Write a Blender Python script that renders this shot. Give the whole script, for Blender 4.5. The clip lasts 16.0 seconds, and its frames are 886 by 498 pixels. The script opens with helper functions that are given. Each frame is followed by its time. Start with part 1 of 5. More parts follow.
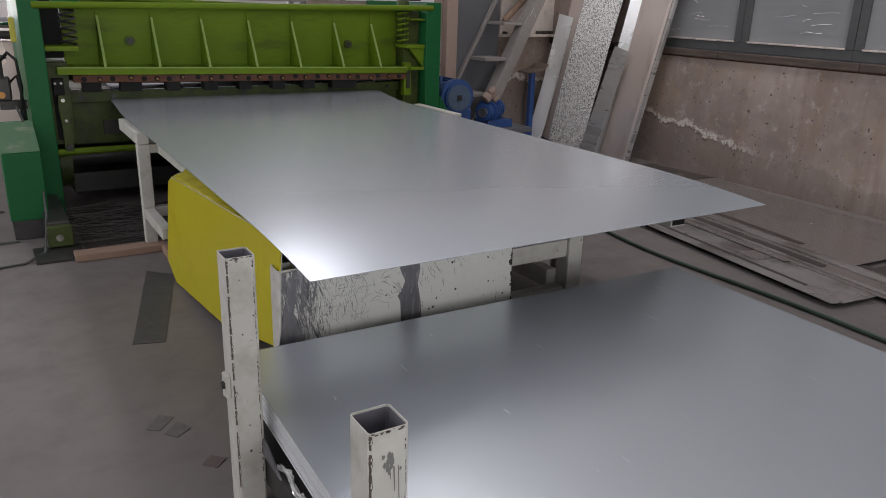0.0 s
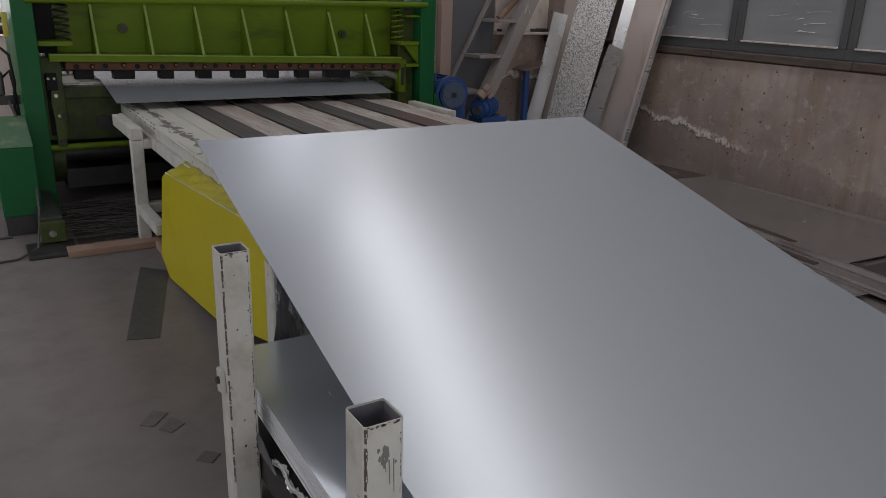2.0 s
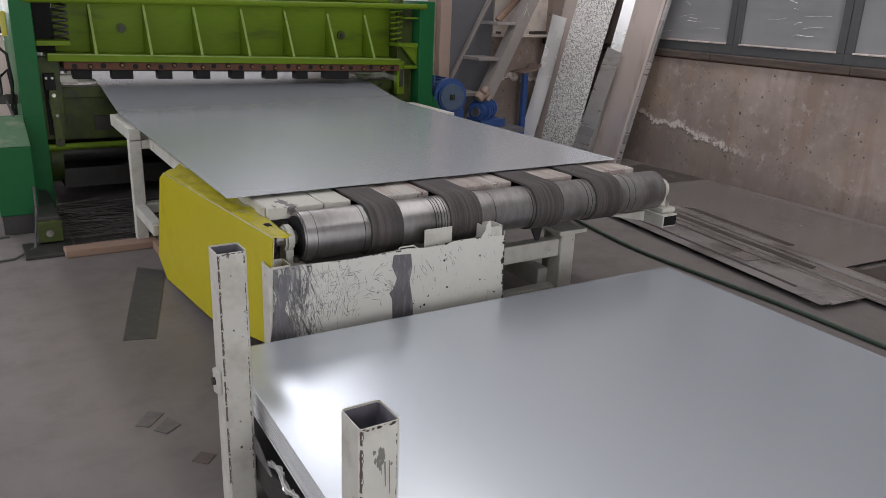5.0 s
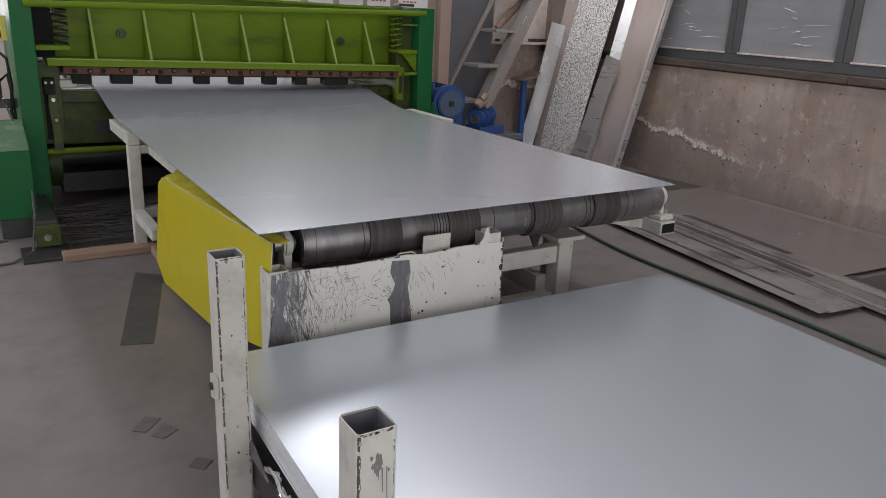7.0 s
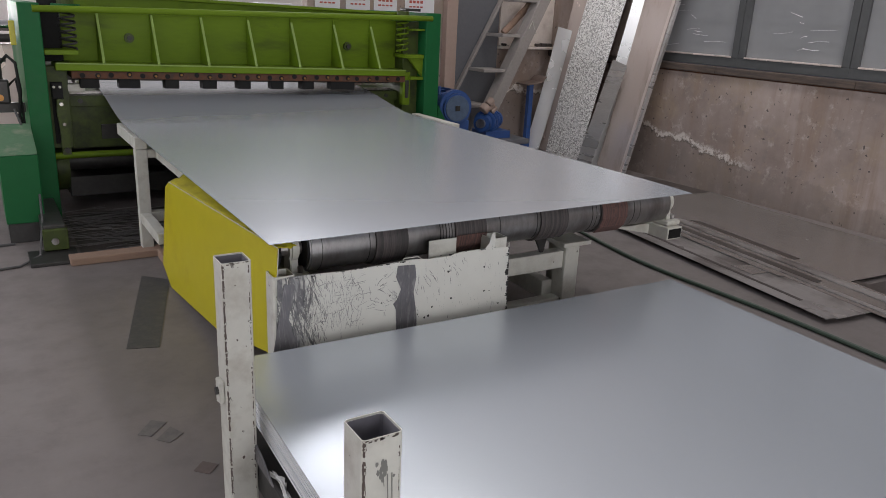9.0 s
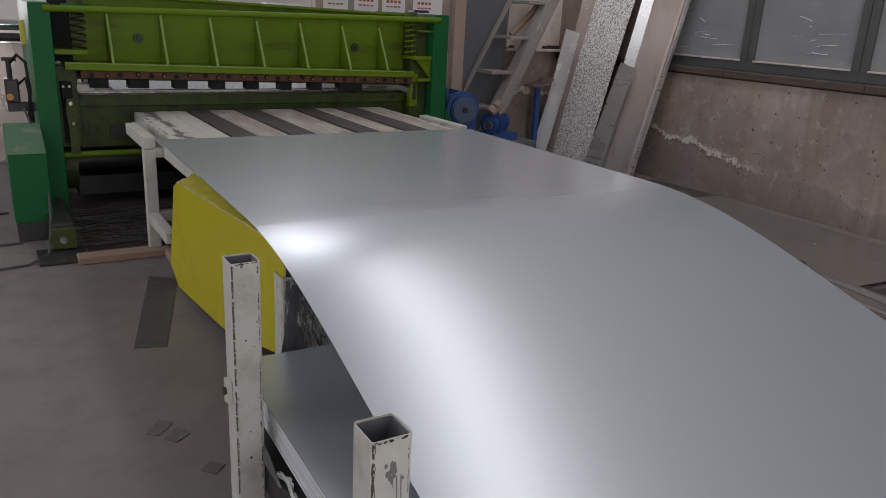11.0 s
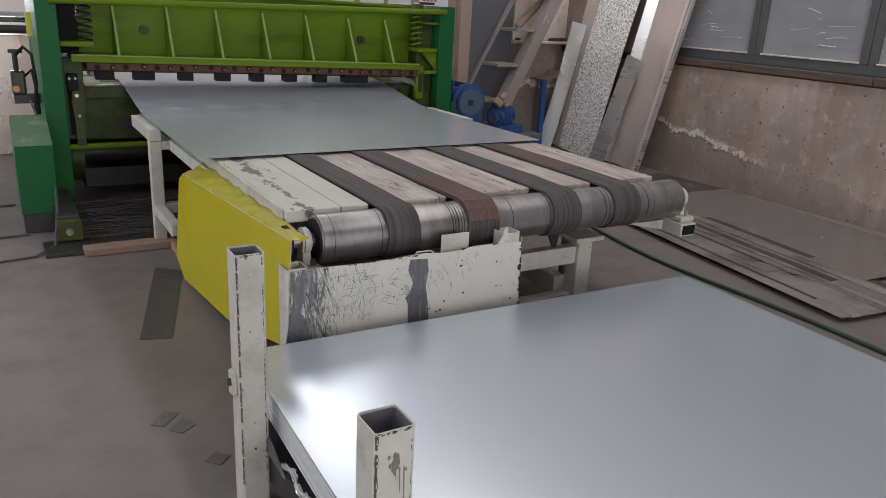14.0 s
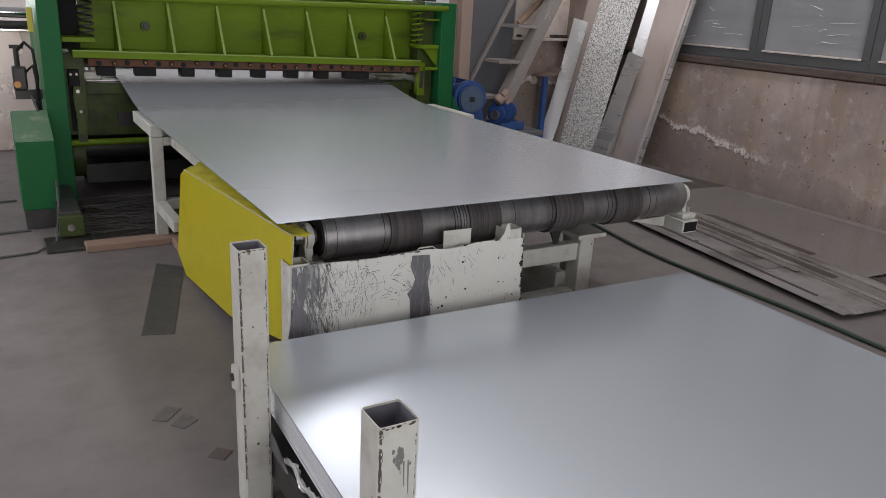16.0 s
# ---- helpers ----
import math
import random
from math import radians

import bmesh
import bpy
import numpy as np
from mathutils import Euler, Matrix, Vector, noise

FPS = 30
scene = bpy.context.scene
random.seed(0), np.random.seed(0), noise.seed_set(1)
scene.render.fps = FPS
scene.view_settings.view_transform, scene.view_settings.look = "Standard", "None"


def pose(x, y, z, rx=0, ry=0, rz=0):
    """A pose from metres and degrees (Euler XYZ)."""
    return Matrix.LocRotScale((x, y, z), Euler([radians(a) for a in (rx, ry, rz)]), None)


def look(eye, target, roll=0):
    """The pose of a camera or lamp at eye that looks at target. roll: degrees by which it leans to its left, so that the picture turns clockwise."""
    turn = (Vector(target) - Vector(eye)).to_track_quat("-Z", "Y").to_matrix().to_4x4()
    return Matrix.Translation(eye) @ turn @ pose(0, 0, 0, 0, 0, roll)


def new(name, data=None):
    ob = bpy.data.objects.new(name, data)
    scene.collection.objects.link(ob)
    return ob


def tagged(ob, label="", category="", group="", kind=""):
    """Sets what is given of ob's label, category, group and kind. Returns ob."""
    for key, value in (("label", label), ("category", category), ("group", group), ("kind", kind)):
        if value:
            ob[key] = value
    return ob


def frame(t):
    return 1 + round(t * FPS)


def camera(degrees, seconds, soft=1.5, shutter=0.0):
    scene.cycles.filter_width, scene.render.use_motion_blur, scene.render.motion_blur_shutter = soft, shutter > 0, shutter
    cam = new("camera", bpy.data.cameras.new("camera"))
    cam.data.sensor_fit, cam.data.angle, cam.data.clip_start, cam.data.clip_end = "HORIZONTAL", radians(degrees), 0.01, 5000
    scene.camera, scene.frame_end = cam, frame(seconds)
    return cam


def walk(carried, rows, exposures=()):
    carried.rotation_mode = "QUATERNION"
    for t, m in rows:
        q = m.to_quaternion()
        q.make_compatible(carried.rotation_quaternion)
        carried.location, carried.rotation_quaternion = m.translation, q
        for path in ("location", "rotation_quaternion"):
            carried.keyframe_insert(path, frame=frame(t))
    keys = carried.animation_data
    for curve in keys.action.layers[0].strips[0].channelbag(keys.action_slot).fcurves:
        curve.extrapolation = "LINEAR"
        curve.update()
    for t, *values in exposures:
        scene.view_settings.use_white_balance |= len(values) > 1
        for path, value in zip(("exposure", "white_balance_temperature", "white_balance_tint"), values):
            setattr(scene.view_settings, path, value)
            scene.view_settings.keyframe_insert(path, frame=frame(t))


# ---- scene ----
cam = camera(61.2, 16.0, 0.6)
PATH = [
    (0, (-0.003, 0.004, 1.445), (1.003, 1.615, 0.816), 1.7),
    (0.5, (-0.007, 0.002, 1.446), (1.004, 1.608, 0.816), 1.9),
    (1, (-0.01, 0.004, 1.444), (1.005, 1.607, 0.811), 2.1),
    (1.5, (-0.01, 0.003, 1.44), (1.007, 1.604, 0.807), 2.1),
    (2, (-0.009, 0.0, 1.441), (1.01, 1.6, 0.807), 2.0),
    (2.5, (0.004, 0.003, 1.445), (1.022, 1.603, 0.81), 1.9),
    (3, (0.002, 0.003, 1.449), (1.02, 1.604, 0.815), 1.9),
    (3.5, (0.005, 0.005, 1.446), (1.022, 1.606, 0.812), 1.9),
    (4, (0.001, 0.004, 1.443), (1.019, 1.604, 0.809), 2.0),
    (6.5, (-0.01, -0.002, 1.439), (1.022, 1.597, 0.823), 2.7),
    (7, (-0.008, 0.0, 1.439), (1.023, 1.601, 0.827), 2.7),
    (7.5, (-0.011, -0.003, 1.442), (1.015, 1.602, 0.833), 2.8),
    (8, (-0.013, 0.003, 1.438), (1.011, 1.61, 0.831), 2.8),
    (8.5, (-0.009, 0.003, 1.44), (1.011, 1.612, 0.834), 2.7),
    (9, (-0.007, 0.002, 1.441), (1.012, 1.614, 0.839), 2.7),
    (11.5, (-0.017, 0.01, 1.442), (0.986, 1.633, 0.842), 3.1),
    (12, (-0.018, 0.012, 1.434), (0.981, 1.636, 0.829), 3.2),
    (12.5, (-0.015, 0.014, 1.432), (0.981, 1.636, 0.82), 3.2),
    (13, (-0.012, 0.015, 1.434), (0.983, 1.637, 0.817), 3.2),
    (13.5, (-0.008, 0.012, 1.437), (0.986, 1.634, 0.817), 3.0),
    (14, (-0.01, 0.008, 1.438), (0.982, 1.631, 0.821), 3.0),
    (14.5, (-0.019, 0.009, 1.437), (0.975, 1.631, 0.821), 3.0),
    (15, (-0.019, 0.012, 1.433), (0.976, 1.634, 0.816), 3.1),
    (15.5, (-0.019, 0.01, 1.431), (0.974, 1.631, 0.809), 3.1),
    (16, (-0.017, 0.011, 1.433), (0.974, 1.632, 0.809), 3.1),
]
EXPOSURES = [(0, -0.04), (0.5, -0.01), (1.0, -0.45), (1.5, -0.57), (2.5, -0.57), (3.1, -0.55), (3.35, -0.29), (3.7, 0.01), (4.2, 0.11), (6.3, 0.15), (9.2, 0.13), (9.8, 0.01),
             (10.3, -0.01), (10.9, -0.29), (11.4, -0.47), (12.5, -0.55), (12.85, -0.51), (13.0, -0.35), (13.2, -0.15), (13.5, 0.07), (14.5, 0.13), (16, 0.15)]
walk(cam, [(t, look(eye, target, roll)) for t, eye, target, roll in PATH], [(t, stops, 6500, 13.5) for t, stops in EXPOSURES])

# ---- light ----
world = bpy.data.worlds.new("sky")
scene.world = world
world.use_nodes = True
_bg = world.node_tree.nodes["Background"]
_sky = world.node_tree.nodes.new("ShaderNodeTexSky")
_sky.sky_type = "NISHITA"
_sky.sun_disc = False
_sky.sun_elevation, _sky.sun_rotation = radians(48), radians(200)
world.node_tree.links.new(_sky.outputs[0], _bg.inputs[0])
_bg.inputs[1].default_value = 0.10


def sun_lamp():
    data = bpy.data.lights.new("sun", "SUN")
    data.energy, data.angle, data.color = 1.0, radians(12), (1.0, 0.96, 0.9)
    ob = new("sun", data)
    ob.matrix_world = look((0, 0, 20), (6, 8, 0))
    return ob


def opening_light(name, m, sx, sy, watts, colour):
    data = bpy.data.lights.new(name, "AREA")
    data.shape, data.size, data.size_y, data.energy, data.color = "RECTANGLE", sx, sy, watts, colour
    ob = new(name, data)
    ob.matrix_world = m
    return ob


sun_lamp()
# daylight by two inferred doors; roof lights and west window added as unseen fill
opening_light("assumed_roof_glow", pose(4.35, 2.8, 5.95), 0.78, 9.6, 116, (1.0, 0.965, 0.92))
opening_light("assumed_roof_glow", pose(4.25, 10.6, 5.95), 0.7, 3.6, 80, (0.99, 0.975, 0.985))
opening_light("assumed_roof_glow", pose(-3.5, 4.0, 5.95), 1.6, 16.0, 172, (0.975, 0.975, 1.0))
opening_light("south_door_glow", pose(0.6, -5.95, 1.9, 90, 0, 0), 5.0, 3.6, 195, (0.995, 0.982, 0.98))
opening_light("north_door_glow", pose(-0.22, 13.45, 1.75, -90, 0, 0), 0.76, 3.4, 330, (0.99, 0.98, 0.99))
opening_light("west_fill_glow", pose(-6.95, 4.5, 3.0, 0, -90, 0), 1.6, 7.0, 180, (0.98, 0.98, 1.0))

# ---- materials ----


def nodes_of(name):
    m = bpy.data.materials.new(name)
    m.use_nodes = True
    nt = m.node_tree
    return m, nt, nt.nodes["Principled BSDF"]


def add(nt, kind, **inputs):
    n = nt.nodes.new(kind)
    for k, v in inputs.items():
        n.inputs[k.replace("_", " ")].default_value = v
    return n


def ramp(nt, src, stops):
    r = nt.nodes.new("ShaderNodeValToRGB")
    while len(r.color_ramp.elements) < len(stops):
        r.color_ramp.elements.new(0.5)
    for e, (p, c) in zip(r.color_ramp.elements, stops):
        e.position = p
        e.color = (*c, 1) if len(c) == 3 else c
    nt.links.new(src, r.inputs[0])
    return r.outputs[0]


def mix(nt, fac, a, b):
    m = nt.nodes.new("ShaderNodeMix")
    m.data_type = "RGBA"
    if isinstance(fac, float):
        m.inputs[0].default_value = fac
    else:
        nt.links.new(fac, m.inputs[0])
    for sock, v in ((m.inputs[6], a), (m.inputs[7], b)):
        if isinstance(v, tuple):
            sock.default_value = (*v, 1)
        else:
            nt.links.new(v, sock)
    return m.outputs[2]


def coords(nt, scale=(1, 1, 1), kind="Object"):
    tc = nt.nodes.new("ShaderNodeTexCoord")
    mp = nt.nodes.new("ShaderNodeMapping")
    mp.inputs["Scale"].default_value = scale
    nt.links.new(tc.outputs[kind], mp.inputs[0])
    return mp.outputs[0]


def noise_at(nt, vec, scale, detail=4.0, rough=0.55):
    n = add(nt, "ShaderNodeTexNoise", Scale=scale, Detail=detail, Roughness=rough)
    nt.links.new(vec, n.inputs["Vector"])
    return n.outputs["Fac"]


def bump_of(nt, p, height, strength, dist=0.01):
    b = add(nt, "ShaderNodeBump", Strength=strength, Distance=dist)
    nt.links.new(height, b.inputs["Height"])
    nt.links.new(b.outputs[0], p.inputs["Normal"])


def shade(c, k):
    return tuple(min(1.0, v * k) for v in c)


def worn(name, base, rough=0.5, metal=0.0, var=0.25, big=2.5, small=40.0, bump=0.15, chips=None, chip_at=0.66, chip_scale=14.0,
         dirt=None, dirt_at=0.6, stretch=(1, 1, 1), spec=0.5):
    """A surface with broad stains, fine grain, and optionally dirt patches and chipped spots."""
    m, nt, p = nodes_of(name)
    v = coords(nt, stretch)
    n1, n2 = noise_at(nt, v, big, 5), noise_at(nt, v, small, 4)
    col = mix(nt, n1, shade(base, 1 - var), shade(base, 1 + var))
    col = mix(nt, ramp(nt, n2, [(0.35, (0, 0, 0)), (0.7, (0.35, 0.35, 0.35))]), col, shade(base, 1 - 1.3 * var))
    if dirt:
        n4 = noise_at(nt, v, big * 1.7, 8, 0.65)
        col = mix(nt, ramp(nt, n4, [(dirt_at - 0.08, (0, 0, 0)), (dirt_at + 0.12, (0.8, 0.8, 0.8))]), col, dirt)
    if chips:
        n3 = noise_at(nt, v, chip_scale, 8, 0.7)
        k = ramp(nt, n3, [(chip_at, (0, 0, 0)), (chip_at + 0.02, (1, 1, 1))])
        col = mix(nt, k, col, chips)
    nt.links.new(col, p.inputs["Base Color"])
    r = ramp(nt, n1, [(0.25, (rough * 0.8,) * 3), (0.75, (min(1, rough * 1.2),) * 3)])
    nt.links.new(r, p.inputs["Roughness"])
    p.inputs["Metallic"].default_value = metal
    p.inputs["Specular IOR Level"].default_value = spec
    if bump:
        bump_of(nt, p, n2, bump, 0.004)
    return m


def sheet_metal(name, base=(0.608, 0.652, 0.70), rough=0.272):
    m, nt, p = nodes_of(name)
    v = coords(nt, (60, 1.2, 1))
    n = noise_at(nt, v, 3.0, 3)
    v2 = coords(nt)
    n2 = noise_at(nt, v2, 1.3, 4)
    nt.links.new(mix(nt, n2, shade(base, 0.95), shade(base, 1.04)), p.inputs["Base Color"])
    p.inputs["Metallic"].default_value = 0.64
    nt.links.new(ramp(nt, n, [(0.2, (rough * 0.992,) * 3), (0.8, (rough * 1.008,) * 3)]), p.inputs["Roughness"])
    return m


def spangle_metal(name):
    m, nt, p = nodes_of(name)
    v = coords(nt)
    vo = add(nt, "ShaderNodeTexVoronoi", Scale=100.0)
    nt.links.new(v, vo.inputs["Vector"])
    bw = nt.nodes.new("ShaderNodeRGBToBW")
    nt.links.new(vo.outputs["Color"], bw.inputs[0])
    nt.links.new(ramp(nt, bw.outputs[0], [(0.20, (0.30, 0.295, 0.285)), (0.42, (0.70, 0.69, 0.67)), (0.72, (1.0, 0.99, 0.97))]), p.inputs["Base Color"])
    p.inputs["Metallic"].default_value = 0.2
    p.inputs["Roughness"].default_value = 0.5
    bump_of(nt, p, bw.outputs[0], 0.5, 0.003)
    return m


def concrete_floor(name):
    m, nt, p = nodes_of(name)
    v = coords(nt)
    n1, n2, n3 = noise_at(nt, v, 0.55, 6), noise_at(nt, v, 5.0, 8, 0.65), noise_at(nt, v, 120.0, 3)
    col = mix(nt, ramp(nt, n1, [(0.3, (0, 0, 0)), (0.7, (1, 1, 1))]), (0.165, 0.146, 0.139), (0.20, 0.178, 0.169))
    col = mix(nt, ramp(nt, n2, [(0.50, (0, 0, 0)), (0.74, (0.38, 0.38, 0.38))]), col, (0.12, 0.104, 0.098))
    n4 = noise_at(nt, v, 1.7, 9, 0.7)
    col = mix(nt, ramp(nt, n4, [(0.50, (0, 0, 0)), (0.64, (0.3, 0.3, 0.3))]), col, (0.24, 0.216, 0.206))
    vo = add(nt, "ShaderNodeTexVoronoi", Scale=0.6)
    vo.feature = "DISTANCE_TO_EDGE"
    warp = nt.nodes.new("ShaderNodeVectorMath")
    nt.links.new(v, warp.inputs[0])
    nz = add(nt, "ShaderNodeTexNoise", Scale=3.0, Detail=6.0)
    nt.links.new(v, nz.inputs["Vector"])
    nt.links.new(nz.outputs["Color"], warp.inputs[1])
    nt.links.new(warp.outputs[0], vo.inputs["Vector"])
    col = mix(nt, ramp(nt, vo.outputs["Distance"], [(0.0, (0.14,) * 3), (0.004, (0, 0, 0))]), col, (0.10, 0.088, 0.083))
    nt.links.new(col, p.inputs["Base Color"])
    nt.links.new(ramp(nt, n2, [(0.3, (0.5,) * 3), (0.7, (0.8,) * 3)]), p.inputs["Roughness"])
    p.inputs["Specular IOR Level"].default_value = 0.35
    bump_of(nt, p, n3, 0.12, 0.003)
    return m


def old_plaster(name):
    """Bare cement render: broad stains, rust-brown runs under the sill, pale efflorescence, small pits."""
    m, nt, p = nodes_of(name)
    v = coords(nt)
    n1, n2, n3 = noise_at(nt, v, 0.9, 7, 0.6), noise_at(nt, v, 4.5, 8, 0.65), noise_at(nt, v, 90.0, 3)
    col = mix(nt, ramp(nt, n1, [(0.32, (0, 0, 0)), (0.68, (1, 1, 1))]), (0.20, 0.157, 0.138), (0.47, 0.388, 0.352))
    runs = noise_at(nt, coords(nt, (1, 3.2, 0.35)), 2.2, 6, 0.6)
    col = mix(nt, ramp(nt, runs, [(0.48, (0, 0, 0)), (0.68, (0.8, 0.8, 0.8))]), col, (0.245, 0.175, 0.135))
    col = mix(nt, ramp(nt, n2, [(0.56, (0, 0, 0)), (0.72, (0.6, 0.6, 0.6))]), col, (0.18, 0.16, 0.15))
    col = mix(nt, ramp(nt, noise_at(nt, v, 2.4, 9, 0.72), [(0.50, (0, 0, 0)), (0.66, (0.65, 0.65, 0.65))]), col, (0.34, 0.262, 0.19))
    col = mix(nt, ramp(nt, noise_at(nt, v, 7.0, 9, 0.75), [(0.55, (0, 0, 0)), (0.68, (0.7, 0.7, 0.7))]), col, (0.5, 0.44, 0.40))
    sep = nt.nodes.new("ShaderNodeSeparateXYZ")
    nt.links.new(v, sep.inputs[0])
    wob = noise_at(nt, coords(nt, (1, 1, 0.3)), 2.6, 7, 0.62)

    def calc(op, a, b, c=None):
        n = nt.nodes.new("ShaderNodeMath")
        n.operation = op
        for sock, val in zip(n.inputs, (a, b, c)):
            if val is None:
                continue
            if isinstance(val, (int, float)):
                sock.default_value = val
            else:
                nt.links.new(val, sock)
        return n.outputs[0]
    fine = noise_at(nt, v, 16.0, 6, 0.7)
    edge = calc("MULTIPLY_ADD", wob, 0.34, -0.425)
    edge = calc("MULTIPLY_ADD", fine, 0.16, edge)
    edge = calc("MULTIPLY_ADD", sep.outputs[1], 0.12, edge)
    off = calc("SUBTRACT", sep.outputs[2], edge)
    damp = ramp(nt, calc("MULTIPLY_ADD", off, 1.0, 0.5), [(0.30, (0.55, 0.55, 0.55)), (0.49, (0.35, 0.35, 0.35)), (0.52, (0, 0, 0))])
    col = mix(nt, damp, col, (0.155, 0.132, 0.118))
    crust = ramp(nt, calc("ABSOLUTE", off, 0.0), [(0.0, (1, 1, 1)), (0.014, (0.85, 0.85, 0.85)), (0.042, (0, 0, 0))])
    grit = ramp(nt, noise_at(nt, v, 15.0, 8, 0.8), [(0.45, (0, 0, 0)), (0.50, (1, 1, 1))])
    gate = ramp(nt, calc("MULTIPLY_ADD", sep.outputs[1], 0.5, -1.9), [(0.05, (0, 0, 0)), (0.22, (1, 1, 1))])
    col = mix(nt, calc("MULTIPLY", calc("MULTIPLY", crust, grit), gate), col, (0.60, 0.55, 0.51))
    crack = ramp(nt, calc("MULTIPLY_ADD", off, 1.0, 0.5), [(0.452, (0, 0, 0)), (0.460, (0.8, 0.8, 0.8)), (0.470, (0.8, 0.8, 0.8)), (0.478, (0, 0, 0))])
    col = mix(nt, calc("MULTIPLY", calc("MULTIPLY", crack, grit), gate), col, (0.09, 0.072, 0.06))
    pits = noise_at(nt, v, 26.0, 4, 0.5)
    col = mix(nt, ramp(nt, pits, [(0.675, (0, 0, 0)), (0.70, (0.85, 0.85, 0.85))]), col, (0.07, 0.06, 0.055))
    nt.links.new(col, p.inputs["Base Color"])
    p.inputs["Roughness"].default_value = 0.9
    bump_of(nt, p, n2, 0.35, 0.01)
    return m


def scratched_paint(name):
    """Pale paint rubbed through to grey metal in dense crossing scratches near one end."""
    m, nt, p = nodes_of(name)
    v = coords(nt)
    sep = nt.nodes.new("ShaderNodeSeparateXYZ")
    nt.links.new(v, sep.inputs[0])
    zone = ramp(nt, sep.outputs[0], [(0.02, (0.16,) * 3), (0.12, (0.11,) * 3), (0.20, (0.03,) * 3), (0.34, (0.0,) * 3)])
    col = mix(nt, noise_at(nt, v, 5.0, 5), (0.56, 0.56, 0.51), (0.70, 0.695, 0.64))
    for k, (turn, scale) in enumerate(((0.07, 95.0), (-0.14, 120.0), (-0.35, 90.0))):
        mp = nt.nodes.new("ShaderNodeMapping")
        mp.vector_type = "TEXTURE"
        mp.inputs["Rotation"].default_value = (0, turn, 0)
        mp.inputs["Scale"].default_value = (1, 1, 8)
        nt.links.new(v, mp.inputs[0])
        n = noise_at(nt, mp.outputs[0], scale, 5, 0.7)
        s = nt.nodes.new("ShaderNodeMath")
        nt.links.new(n, s.inputs[0])
        nt.links.new(zone, s.inputs[1])
        r = ramp(nt, s.outputs[0], [(0.655, (0, 0, 0)), (0.68, (0.85, 0.85, 0.85))])
        col = mix(nt, r, col, (0.085, 0.085, 0.09))
    patch = noise_at(nt, coords(nt, (1, 1, 0.6)), 7.0, 6, 0.65)
    s = nt.nodes.new("ShaderNodeMath")
    nt.links.new(patch, s.inputs[0])
    nt.links.new(zone, s.inputs[1])
    col = mix(nt, ramp(nt, s.outputs[0], [(0.62, (0, 0, 0)), (0.72, (0.75, 0.75, 0.75))]), col, (0.20, 0.20, 0.21))
    nt.links.new(col, p.inputs["Base Color"])
    p.inputs["Roughness"].default_value = 0.45
    bump_of(nt, p, noise_at(nt, v, 9.0, 4), 0.2, 0.004)
    return m


def peeled_paint(name):
    """Cream paint that has come off in one long ragged streak beside the table's edge."""
    m, nt, p = nodes_of(name)
    v = coords(nt)
    sep = nt.nodes.new("ShaderNodeSeparateXYZ")
    nt.links.new(v, sep.inputs[0])
    col = mix(nt, noise_at(nt, v, 4.0, 6), (0.53, 0.52, 0.45), (0.68, 0.67, 0.59))
    col = mix(nt, ramp(nt, noise_at(nt, coords(nt, (2, 0.5, 1)), 6.0, 8, 0.7), [(0.58, (0, 0, 0)), (0.72, (0.6, 0.6, 0.6))]), col, (0.42, 0.36, 0.31))
    shift = nt.nodes.new("ShaderNodeMath")
    shift.operation = "ADD"
    shift.inputs[1].default_value = 0.84
    nt.links.new(sep.outputs[0], shift.inputs[0])
    far = nt.nodes.new("ShaderNodeMath")
    far.operation = "ABSOLUTE"
    nt.links.new(shift.outputs[0], far.inputs[0])
    reach = nt.nodes.new("ShaderNodeMath")
    reach.operation = "MULTIPLY_ADD"
    reach.inputs[1].default_value = -2.6
    reach.inputs[2].default_value = 0.125
    nt.links.new(far.outputs[0], reach.inputs[0])
    ragged = nt.nodes.new("ShaderNodeMath")
    nt.links.new(noise_at(nt, coords(nt, (1.1, 0.55, 1)), 9.0, 9, 0.74), ragged.inputs[0])
    nt.links.new(reach.outputs[0], ragged.inputs[1])
    col = mix(nt, ramp(nt, ragged.outputs[0], [(0.575, (0, 0, 0)), (0.59, (1, 1, 1))]), col, (0.17, 0.155, 0.155))
    nt.links.new(col, p.inputs["Base Color"])
    p.inputs["Roughness"].default_value = 0.5
    bump_of(nt, p, ragged.outputs[0], 0.25, 0.004)
    return m


def film_pane(name):
    """Grimy window glass with dust: lets a little daylight through and shines."""
    m, nt, p = nodes_of(name)
    out = nt.nodes["Material Output"]
    v = coords(nt)
    n = noise_at(nt, v, 2.2, 6)
    tr = nt.nodes.new("ShaderNodeBsdfTranslucent")
    nt.links.new(mix(nt, n, (0.11, 0.115, 0.12), (0.19, 0.195, 0.2)), tr.inputs[0])
    nt.links.new(mix(nt, n, (0.19, 0.195, 0.20), (0.29, 0.29, 0.295)), p.inputs["Base Color"])
    p.inputs["Roughness"].default_value = 0.22
    sh = nt.nodes.new("ShaderNodeAddShader")
    nt.links.new(p.outputs[0], sh.inputs[0])
    nt.links.new(tr.outputs[0], sh.inputs[1])
    nt.links.new(sh.outputs[0], out.inputs[0])
    wav = noise_at(nt, coords(nt, (1, 0.7, 2.2)), 2.0, 2)
    bump_of(nt, p, wav, 0.5, 0.03)
    return m


